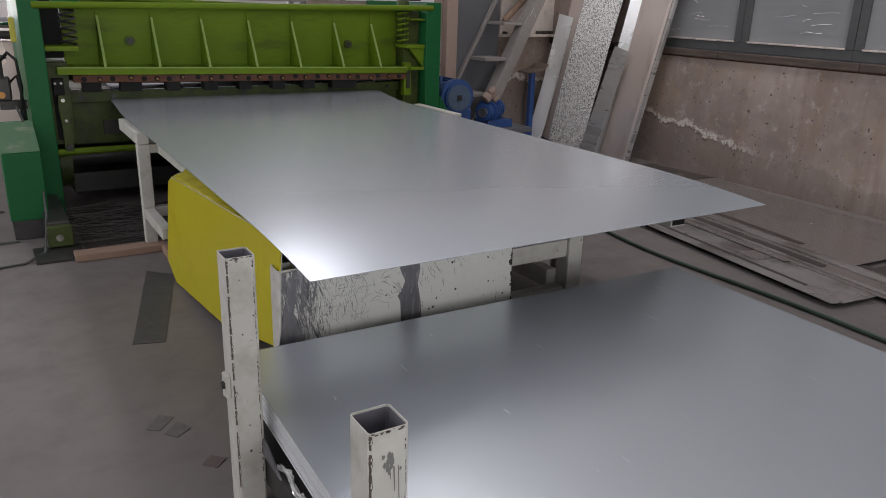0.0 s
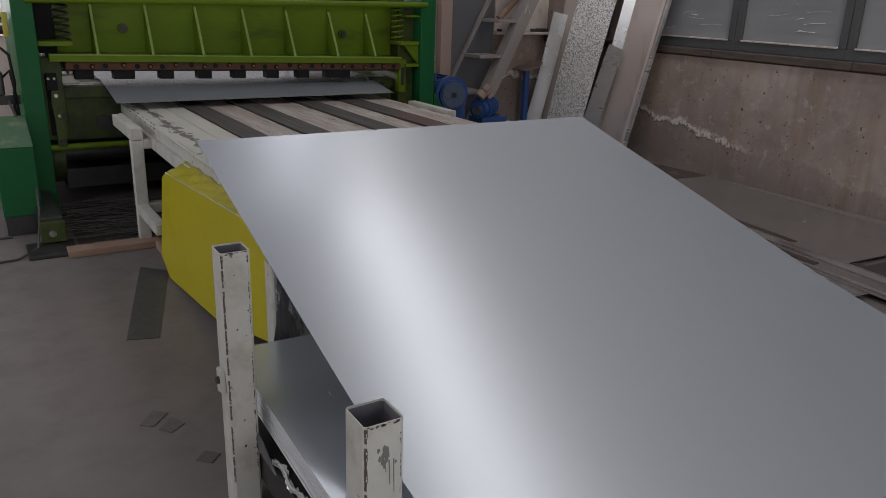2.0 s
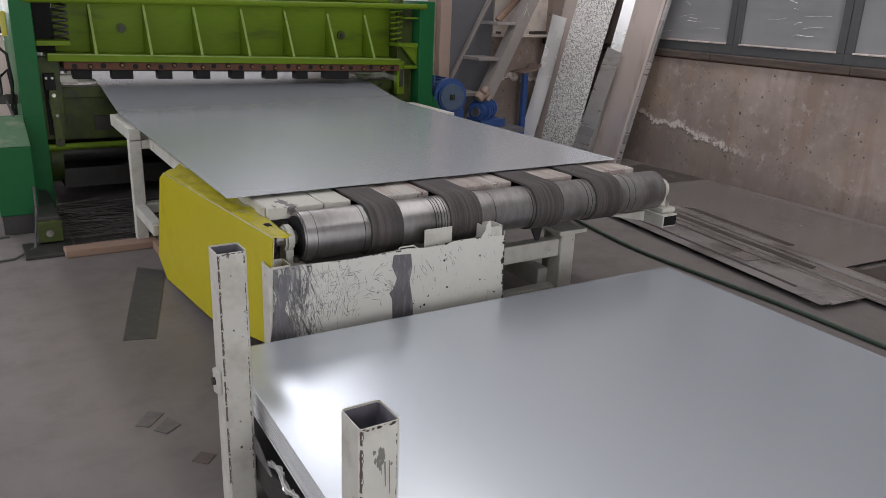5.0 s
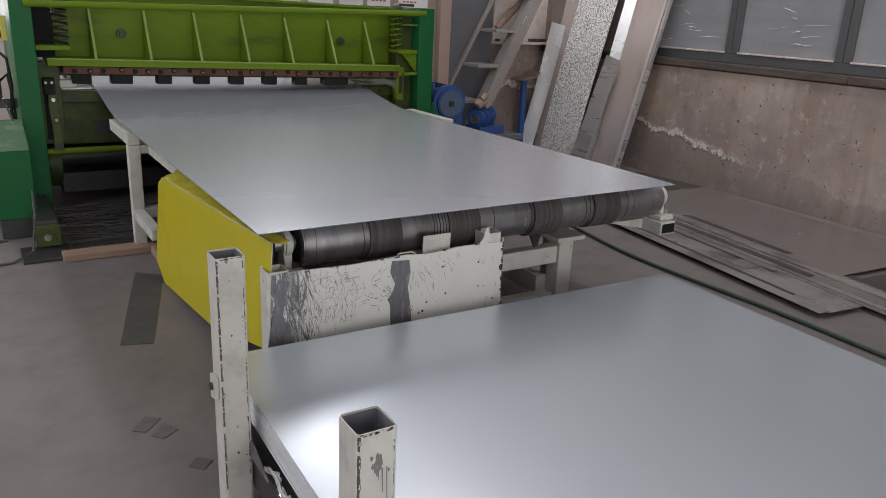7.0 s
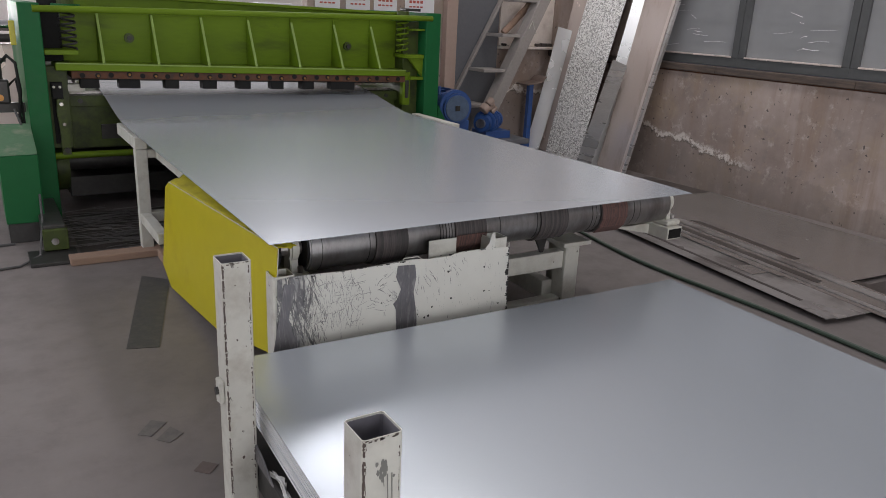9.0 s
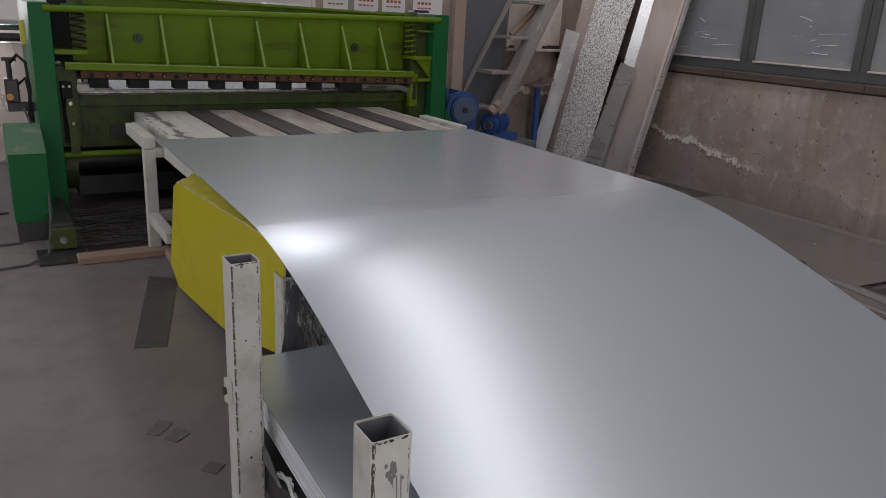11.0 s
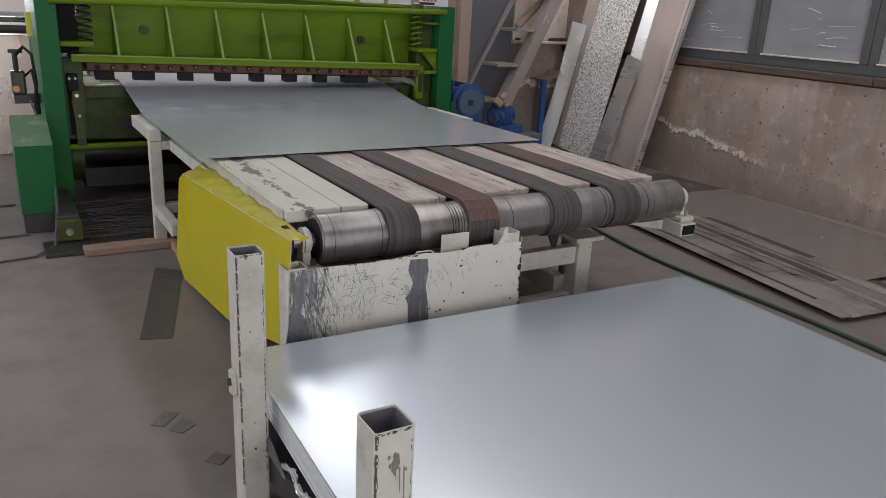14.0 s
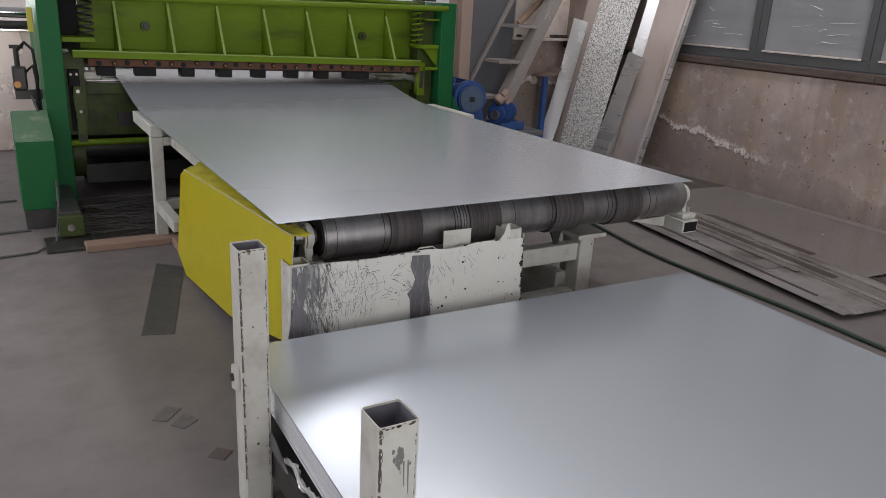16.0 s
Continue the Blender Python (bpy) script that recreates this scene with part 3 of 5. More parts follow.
def shear():
    s = thing("guillotine_shear", (1.75, 5.6, 0), "large green guillotine shear with springs and a ribbed slide beam", "machine")
    # side frames
    for x0, x1, z1 in ((0.28, 0.402, 1.385), (3.15, 3.285, 1.43)):
        f = part("side_frame", box(x0, x1, 5.40, 6.5, 0.0, z1, 0.006), "dgreen", s, "deep green side frame")
        part("foot", box(x0 - 0.02, x1 + 0.03, 5.30, 6.6, 0.0, 0.03, 0.004), "darksteel", f)
    # inner cheek plates in olive, darker than the slide beam
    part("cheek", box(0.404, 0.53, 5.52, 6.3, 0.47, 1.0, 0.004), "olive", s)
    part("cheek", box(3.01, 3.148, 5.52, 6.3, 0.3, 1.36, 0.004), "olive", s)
    for x0, x1 in ((0.404, 0.60), (2.98, 3.148)):
        part("bracket", box(x0, x1, 5.42, 5.62, 1.075, 1.105, 0.004), "lgreen", s, "spring shelf")
    part("gusset", prism([(3.15, 1.075), (3.02, 1.075), (3.15, 0.93)], "y", 5.44, 5.47), "lgreen", s)
    part("bracket", box(3.03, 3.148, 5.42, 5.52, 0.905, 0.93, 0.003), "lgreen", s)
    part("bracket", box(3.03, 3.148, 5.42, 5.52, 1.29, 1.305, 0.003), "lgreen", s)
    part("link", box(2.985, 3.05, 5.46, 5.52, 0.70, 0.965, 0.006), "lgreen", s)
    # dark plate on the link gives its slot's shade, nothing is cut
    part("link_slot_shade", box(3.004, 3.032, 5.448, 5.462, 0.76, 0.90, 0.002), "darksteel", s)
    arm = part("link", prism([(0.446, 0.80), (0.487, 0.80), (0.497, 0.74), (0.497, 0.66), (0.502, 0.44), (0.448, 0.44), (0.447, 0.62), (0.438, 0.72)], "y", 5.42, 5.46, 0.004), "olive", s, "bent lever arm")
    for x, z, r in ((0.468, 0.77, 0.012), (0.474, 0.64, 0.010), (0.476, 0.47, 0.018)):
        part("pin", rod((x, 5.40, z), (x, 5.425, z), r, 12, bevel=0.002), "steel" if r < 0.015 else "darksteel", arm)
    # a black plate on the cheek stands for the shade in the lever's slot
    part("lever_slot_shade", box(0.424, 0.494, 5.511, 5.519, 0.50, 0.90, 0.002), "rubber", s, "black plate for the shade in the lever's slot")
    part("link_plate", box(0.425, 0.485, 5.44, 5.50, 0.80, 0.90, 0.003), "rubber", s)
    for x in (0.437, 0.472):
        part("bolt", rod((x, 5.428, 0.875), (x, 5.442, 0.875), 0.008, 10), "white", s)
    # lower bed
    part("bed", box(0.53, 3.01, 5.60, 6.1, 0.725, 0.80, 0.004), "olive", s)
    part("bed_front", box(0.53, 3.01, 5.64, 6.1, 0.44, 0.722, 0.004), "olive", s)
    # dark plate on the bed gives the shade of an opening, uncut
    part("bed_window_shade", box(0.72, 0.90, 5.628, 5.642, 0.50, 0.60, 0.002), "darksteel", s)
    part("lower_blade", box(0.55, 3.0, 5.70, 5.78, 0.800, 0.812, 0.002), "steel", s)
    for x in (0.60, 0.80, 1.7, 2.4, 2.9):
        part("bolt", rod((x, 5.588, 0.765), (x, 5.602, 0.765), 0.016, 12), "darksteel", s)
    part("tie_bar", rod((0.36, 5.45, 0.43), (3.2, 5.45, 0.43), 0.022, 12), "lgreen", s, smooth=True)
    part("roller", rod((0.5, 5.8, 0.33), (3.1, 5.8, 0.33), 0.07, 20), "darksteel", s, smooth=True)
    part("drum_flange", rod((0.415, 5.78, 0.30), (0.50, 5.78, 0.30), 0.165, 28, bevel=0.012), "olive", s, smooth=True)
    part("lower_beam", box(0.5, 3.1, 5.75, 6.0, 0.08, 0.22, 0.006), "darksteel", s)
    part("back_panel", box(0.53, 3.01, 6.25, 6.28, 0.0, 0.66, 0.003), "darksteel", s)
    part("packing", box(0.515, 0.63, 5.52, 5.60, 0.83, 0.885, 0.01), "white", s, "crumpled white packing")
    # hanger rail over the front
    part("hand_rail", rod((0.36, 5.40, 1.352), (3.2, 5.40, 1.388), 0.021, 14), "lgreen", s, smooth=True)
    # moving slide beam, tilted a little to its right
    tilt = Matrix.Translation((1.78, 0, 1.0)) @ Matrix.Rotation(radians(1.0), 4, "Y") @ Matrix.Translation((-1.78, 0, -1.0))

    def tilted(bm):
        bmesh.ops.transform(bm, matrix=tilt, verts=bm.verts)
        return bm
    beam = part("slide_beam", tilted(box(0.53, 3.08, 5.66, 5.72, 1.0, 1.425, 0.004)), "lgreen", s, "yellow-green ribbed slide beam")
    part("flange", tilted(box(0.46, 3.0, 5.44, 5.74, 0.955, 1.003, 0.004)), "lgreen", beam)
    # pale strip paints the highlight on the flange's upper front edge
    part("flange_highlight", tilted(box(0.462, 2.998, 5.4365, 5.4455, 0.996, 1.0045, 0.001)), "edgegreen", beam, "pale highlight painted along the flange edge")
    part("top_flange", tilted(box(0.53, 3.08, 5.60, 5.76, 1.425, 1.445, 0.004)), "lgreen", beam)
    for i in range(8):
        x = (0.535, 0.748, 1.092, 1.428, 1.767, 2.10, 2.447, 2.767)[i]
        if i:
            part("rib", tilted(prism([(5.658, 1.40), (5.652, 1.40), (5.645, 1.32), (5.447, 1.005), (5.658, 1.005)], "x", x - 0.007, x + 0.007, 0.002)), "lgreen", beam)
            part("rib_edge", tilted(prism([(5.644, 1.322), (5.637, 1.322), (5.439, 1.006), (5.446, 1.006)], "x", x - 0.008, x + 0.008)), "edgegreen", beam, "worn pale rib edge")
    for x in (0.945, 2.572):
        part("bolt_boss", tilted(rod((x, 5.64, 1.163), (x, 5.662, 1.163), 0.032, 16)), "olive", beam)
        part("bolt", tilted(rod((x, 5.625, 1.163), (x, 5.642, 1.163), 0.018, 6)), "darksteel", beam)
    part("blade_holder", tilted(box(0.55, 3.0, 5.455, 5.66, 0.905, 0.954, 0.004)), "rust", beam, "rust-red blade holder")
    rng = random.Random(4)
    for i in range(27):
        x = 0.62 + i * 0.089 + rng.uniform(-0.014, 0.014)
        z = 0.932 + rng.uniform(-0.008, 0.008)
        # black disc paints the shade of a screw's recess on the holder
        part("recess_shade", tilted(rod((x, 5.447, z), (x, 5.4555, z), 0.017, 10)), "rubber", beam)
        if i % 2:
            part("screw", tilted(rod((x + 0.002, 5.438, z - 0.002), (x, 5.452, z), 0.009, 6)), "brass", beam)
    part("upper_blade", tilted(box(0.55, 3.0, 5.735, 5.765, 0.87, 0.954, 0.002)), "darksteel", beam)
    for x0, x1 in ((0.60, 0.715), (0.835, 0.97), (1.13, 1.225), (1.385, 1.485), (1.635, 1.73), (1.885, 1.98), (2.125, 2.22), (2.36, 2.56)):
        part("hold_down", tilted(box(x0, x1, 5.47, 5.56, 0.842, 0.906, 0.004)), "rubber", beam, "black hold-down pad")
    # springs
    for x, dark in ((0.56, True), (3.0, False)):
        pts = [(x + 0.045 * math.cos(a), 5.52 + 0.045 * math.sin(a), 1.108 + 0.25 * a / (12 * math.pi)) for a in np.linspace(0, 12 * math.pi, 97)]
        part("spring", pipe(pts, 0.0075, 6), "darksteel" if dark else "lgreen", s, smooth=True)
        part("spring_cap", rod((x, 5.52, 1.36), (x, 5.52, 1.385), 0.085, 20), "dgreen", s)
        part("spring_housing", box(x - 0.154, x - 0.031, 5.62, 5.655, 1.02, 1.42, 0.004), "rubber", s) if dark else None
        part("spring_cap", rod((x, 5.52, 1.385), (x, 5.52, 1.435), 0.05, 16), "olive", s)
    part("guard_strip", box(0.235, 0.268, 5.62, 5.64, 1.12, 1.27, 0.003), "yellow", s, "yellow guard strip")
    # toe block and pads in front of the left frame
    part("toe_block", box(0.24, 0.36, 4.70, 5.38, 0.0, 0.17, 0.008), "darksteel", s)
    part("toe_plate", box(0.235, 0.365, 4.66, 4.70, 0.03, 0.15, 0.004), "olive", s)
    part("bolt", rod((0.295, 4.645, 0.085), (0.295, 4.662, 0.085), 0.02, 12), "steel", s)
    part("anchor_plate", box(0.15, 0.40, 4.46, 4.72, 0.0, 0.022, 0.004), "darksteel", s)
    return s, beam


SHEAR, BEAM = shear()


def control_cabinet():
    c = thing("control_cabinet", (0.05, 5.1, 0), "green steel control cabinet with a paler sloped top beside the shear", "cabinet")
    part("body", box(0.072, 0.276, 4.98, 5.385, 0.12, 0.53, 0.006), "dgreen", c)
    part("plinth", box(0.08, 0.270, 4.99, 5.38, 0.0, 0.12, 0.004), "darksteel", c)
    part("sloped_top", prism([(4.98, 0.532), (5.385, 0.532), (5.385, 0.66)], "x", 0.072, 0.276, 0.004), "sage", c, "paler sloped lid")
    return c


def oiler():
    o = thing("oil_lubricator", (0.17, 5.6, 0.70), "small grey lubricator with hoses and an amber cap", "lubricator")
    part("body", box(0.115, 0.195, 5.55, 5.65, 0.76, 0.91, 0.012), "darksteel", o)
    part("cap", rod((0.137, 5.535, 0.80), (0.137, 5.552, 0.80), 0.020, 16), "orange", o, "amber cap")
    part("valve", rod((0.15, 5.6, 0.91), (0.15, 5.6, 1.03), 0.016, 10), "darksteel", o)
    part("valve_wheel", rod((0.115, 5.6, 1.03), (0.195, 5.6, 1.03), 0.012, 10), "darksteel", o)
    part("hose", pipe([(0.15, 5.6, 1.0), (0.2, 5.55, 1.06), (0.24, 5.5, 1.02), (0.25, 5.48, 0.85), (0.23, 5.46, 0.70), (0.26, 5.44, 0.5)], 0.010, 6), "rubber", o, smooth=True)
    part("hose", pipe([(0.19, 5.6, 0.87), (0.235, 5.55, 0.92), (0.25, 5.47, 0.75), (0.25, 5.45, 0.55)], 0.008, 6), "rubber", o, smooth=True)
    part("bracket", box(0.12, 0.275, 5.6, 5.64, 0.70, 0.76, 0.003), "darksteel", o)
    return o


control_cabinet()
oiler()

# ---- the belt conveyor ----
TABLE_Z, ROLL_Y, ROLL_Z, ROLL_R = 0.690, 2.50, 0.596, 0.092
BELTS = ((1.283, 0.135), (1.642, 0.15), (2.078, 0.15), (2.428, 0.16))


def conveyor():
    c = thing("belt_conveyor", (1.8, 4.0, 0), "scuffed white belt conveyor table with four dark belts", "conveyor")
    # raised panels between the belts
    xs = [0.875]
    for x, w in BELTS:
        xs += [x - w / 2 - 0.006, x + w / 2 + 0.006]
    xs.append(2.755)
    xs[1:1] = [1.092, 1.097]
    for i in range(0, len(xs), 2):
        part("top_panel", box(xs[i], xs[i + 1], 2.575 + (0.012 if i > 3 and i % 4 else 0), 5.55, TABLE_Z - 0.045, TABLE_Z, 0.004), "tablewhite" if i > 2 else "flaked", c)
    rng = random.Random(21)
    bm = bmesh.new()
    for i in range(0, len(xs), 2):
        y = 2.575 + (0.012 if i > 3 and i % 4 else 0)
        chip_line(bm, (xs[i], y, TABLE_Z - 0.004), (xs[i + 1], y, TABLE_Z - 0.004), (0, 0, -1), (0, -1, 0), rng, 0.016, 0.03, 0.006)
        chip_line(bm, (xs[i], y + 0.004, TABLE_Z), (xs[i + 1], y + 0.004, TABLE_Z), (0, 1, 0), (0, 0, 1), rng, 0.016, 0.04, 0.008)
    chip_line(bm, (0.868, 2.62, TABLE_Z - 0.004), (0.868, 5.4, TABLE_Z - 0.004), (0, 0, -1), (-1, 0, 0), rng, 0.03, 0.05, 0.012)
    chip_line(bm, (0.88, 2.62, TABLE_Z), (0.88, 5.4, TABLE_Z), (1, 0, 0), (0, 0, 1), rng, 0.03, 0.05, 0.014)
    chip_line(bm, (2.751, 2.62, TABLE_Z), (2.751, 5.4, TABLE_Z), (-1, 0, 0), (0, 0, 1), rng, 0.03, 0.05, 0.014)
    tagged(part("chipping", bm, "strip_grey", c, "bare chipped edges"), kind="stuff")
    part("bed_plate", box(0.875, 2.755, 2.64, 5.55, TABLE_Z - 0.060, TABLE_Z - 0.046, 0.002), "darksteel", c)
    for x in (0.875, 2.72):
        part("side_rail", box(x - 0.03, x + 0.03, 2.70, 5.52, TABLE_Z - 0.125, TABLE_Z - 0.062, 0.004), "white", c)
    part("side_lip", box(0.868, 0.874, 2.6, 5.55, TABLE_Z - 0.06, TABLE_Z - 0.002, 0.001), "white", c)
    # belts: top run, nose round the roller, lower run
    for x, w in BELTS:
        r0, r1 = ROLL_R + 0.001, ROLL_R + 0.010
        zt = TABLE_Z + 0.004
        outer = [(5.55, zt + 0.006), (2.75, zt + 0.006)]
        inner = [(5.55, zt - 0.003), (2.75, zt - 0.003)]
        for k in range(15):
            a = radians(80 + k * (205 / 14))
            outer.append((ROLL_Y + r1 * math.cos(a), ROLL_Z + r1 * math.sin(a)))
            inner.append((ROLL_Y + r0 * math.cos(a), ROLL_Z + r0 * math.sin(a)))
        outer.append((5.5, 0.50))
        inner.append((5.5, 0.509))
        bm = bmesh.new()
        rows = []
        for (ya, za), (yb, zb) in zip(outer, inner):
            rows.append([bm.verts.new((x - w / 2, ya, za)), bm.verts.new((x + w / 2, ya, za)), bm.verts.new((x + w / 2, yb, zb)), bm.verts.new((x - w / 2, yb, zb))])
        for p, q in zip(rows, rows[1:]):
            for k in range(4):
                bm.faces.new((p[k], p[(k + 1) % 4], q[(k + 1) % 4], q[k]))
        bm.faces.new(rows[0][::-1])
        bm.faces.new(rows[-1])
        part("belt", bm, "belt", c, "worn dark rubber belt", smooth=True)
    # frame: back left leg, long rails, front cross members
    for x in (0.735, 2.85):
        part("leg", box(x, x + 0.065, 4.48, 4.545, 0.0, 0.62, 0.004), "white", c)
        part("foot_plate", box(x - 0.02, x + 0.085, 4.46, 4.565, 0.0, 0.008, 0.001), "white", c)
        part("top_rail", box(x, x + 0.065, 4.48, 5.06, 0.622, 0.69, 0.004), "white", c)
        if x < 1:
            part("low_rail", box(x + 0.004, x + 0.061, 4.02, 4.478, 0.19, 0.25, 0.004), "white", c)
    part("cross_rail", box(0.80, 2.85, 4.485, 4.54, 0.19, 0.25, 0.004), "white", c)
    part("head_rail", box(0.80, 2.85, 4.485, 4.54, 0.57, 0.62, 0.004), "white", c)
    for x in (0.90, 2.30):
        part("leg", box(x, x + 0.085, 2.56, 2.645, 0.0, 0.41, 0.004), "white", c)
        part("head_plate", box(x - 0.03, x + 0.14, 2.54, 2.70, 0.41, 0.432, 0.004), "white", c)
    part("leg", box(2.42, 2.50, 2.75, 2.83, 0.0, 0.43, 0.004), "white", c)
    part("cross_rail", box(0.985, 2.30, 2.575, 2.635, 0.30, 0.385, 0.004), "white", c)
    part("cross_rail", box(0.985, 2.30, 2.575, 2.635, 0.10, 0.15, 0.004), "white", c)
    part("long_rail", box(2.24, 2.30, 2.64, 4.48, 0.13, 0.22, 0.004), "white", c)
    part("rib_plate", prism([(2.12, 0.50), (2.22, 0.50), (2.19, 0.36)], "y", 2.60, 2.61), "darksteel", c)
    # outriggers and bearing blocks
    for x0, x1, xb in ((0.875, 0.99, 0.915), (2.80, 2.90, 2.865)):
        part("outrigger", box(x0, x1, 2.40, 3.1, 0.425, 0.487, 0.004), "white", c)
        # black plate on the solid end puts in the shade of a hollow tube
        part("tube_mouth_shade", box(x0 + 0.008, x1 - 0.008, 2.397, 2.4005, 0.433, 0.479, 0), "rubber", c, "black plate for the shade inside the open tube end")
        part("gusset", prism([(x0 - 0.002, 0.48), (x0 - 0.002, 0.43), (x0 - 0.24, 0.482)], "y", 2.52, 2.53), "white", c) if x0 > 2 else None
        b = part("bearing_block", box(xb - 0.045, xb + 0.045, 2.425, 2.535, 0.488, 0.512, 0.006), "white", c, "cast bearing block")
        part("bearing_ring", rod((xb - 0.018, ROLL_Y, ROLL_Z), (xb + 0.018, ROLL_Y, ROLL_Z), 0.050, 20, bevel=0.008), "white", b, smooth=True)
        part("pedestal", prism([(2.46, 0.51), (2.54, 0.51), (2.53, 0.57), (2.47, 0.57)], "x", xb - 0.015, xb + 0.015, 0.003), "white", b)
        part("stud", rod((xb + 0.02, 2.46, 0.505), (xb + 0.02, 2.46, 0.535), 0.011, 8), "steel", b)
    part("shaft", rod((0.80, ROLL_Y, ROLL_Z), (2.90, ROLL_Y, ROLL_Z), 0.026, 14), "steel", c, smooth=True)
    part("sprocket", rod((0.83, ROLL_Y, ROLL_Z), (0.86, ROLL_Y, ROLL_Z), 0.045, 24), "darksteel", c)
    for k in range(18):
        a = 2 * math.pi * k / 18
        part("chain_link", box(0.835, 0.858, ROLL_Y + 0.054 * math.cos(a) - 0.008, ROLL_Y + 0.054 * math.cos(a) + 0.008,
                               ROLL_Z + 0.054 * math.sin(a) - 0.008, ROLL_Z + 0.054 * math.sin(a) + 0.008, 0.003), "rubber", c)
    for x, w in ((1.498, 0.004), (1.511, 0.003), (1.524, 0.005), (1.540, 0.003), (1.552, 0.004), (1.00, 0.002), (1.19, 0.003), (1.79, 0.003), (1.985, 0.005), (2.30, 0.004), (2.325, 0.003), (2.56, 0.004), (2.60, 0.002)):
        part("wear_ring", rod((x, ROLL_Y, ROLL_Z), (x + w, ROLL_Y, ROLL_Z), ROLL_R + 0.0006, 40), "darksteel", c, "dark worn ring", smooth=True)
    # black disc paints the shade inside the roller's hollow end
    part("end_hollow_shade", rod((0.949, ROLL_Y, ROLL_Z), (0.956, ROLL_Y, ROLL_Z), 0.078, 32), "rubber", c, "black disc for the shade in the hollow roller end", smooth=True)
    roller = part("drive_roller", rod((0.955, 0, 0), (2.81, 0, 0), ROLL_R, 40, bevel=0.006), "rollsteel", c, "scratched steel drive roller", smooth=True)
    roller.data.transform(Matrix.Translation((ORIGIN[c].x - 1.8, ORIGIN[c].y, 0)))
    return c, roller


CONVEYOR, ROLLER = conveyor()


def guard():
    g = thing("chain_guard", (0.85, 3.2, 0), "dented yellow sheet-metal chain guard on the conveyor side", "guard")
    face = [(2.32, 0.66), (3.76, 0.585), (3.83, 0.55), (3.99, 0.09), (3.84, 0.008), (3.07, 0.074), (2.41, 0.235), (2.385, 0.27)]

    def skewed(bm):
        for v in bm.verts:
            v.co.x -= 0.03 * (v.co.y - 2.32)
        return bm
    part("cover", skewed(prism(face, "x", 0.800, 0.806, 0.001)), "yellow", g)
    part("end_cover", skewed(prism([(3.834, 0.55), (3.988, 0.09), (3.992, 0.092), (3.838, 0.552)], "x", 0.807, 0.90)), "yellow", g)
    # crinkled top flap between cover and table
    bm = bmesh.new()
    rng = random.Random(7)
    n, k = 40, 6
    grid = []
    for i in range(n + 1):
        s = i / n
        y = 2.325 + s * 1.44
        z = 0.66 - 0.075 * s
        w = 0.068 + 0.035 * s
        grid.append([bm.verts.new((0.803 - 0.03 * (y - 2.32) + w * j / k, y, z + (0.0 + 0.05 * s) * j / k + (rng.uniform(-0.0045, 0.0045) + 0.004 * math.sin(i * 1.1 + j * 1.3) if 0 < j else 0))) for j in range(k + 1)])
    for a, b in zip(grid, grid[1:]):
        for j in range(k):
            bm.faces.new((a[j], a[j + 1], b[j + 1], b[j]))
    flap = part("top_flap", bm, "vinyl", g, "crinkled shiny top flap", smooth=True)
    so = flap.modifiers.new("thick", "SOLIDIFY")
    so.thickness = 0.002
    part("edge_bead", pipe([(0.8015, 2.3185, 0.662), (0.7795, 3.03, 0.625), (0.757, 3.76, 0.588)], 0.0018, 5), "white", g, "bare bright edge")
    part("edge_bead", pipe([(0.8035, 2.3165, 0.66), (0.803, 2.383, 0.28)], 0.0018, 5), "white", g, "bare bright edge")
    part("cord", pipe([(0.803, 3.9, 0.03), (0.79, 3.88, 0.02), (0.78, 3.84, 0.008)], 0.006, 6), "rubber", g)
    return g


guard()


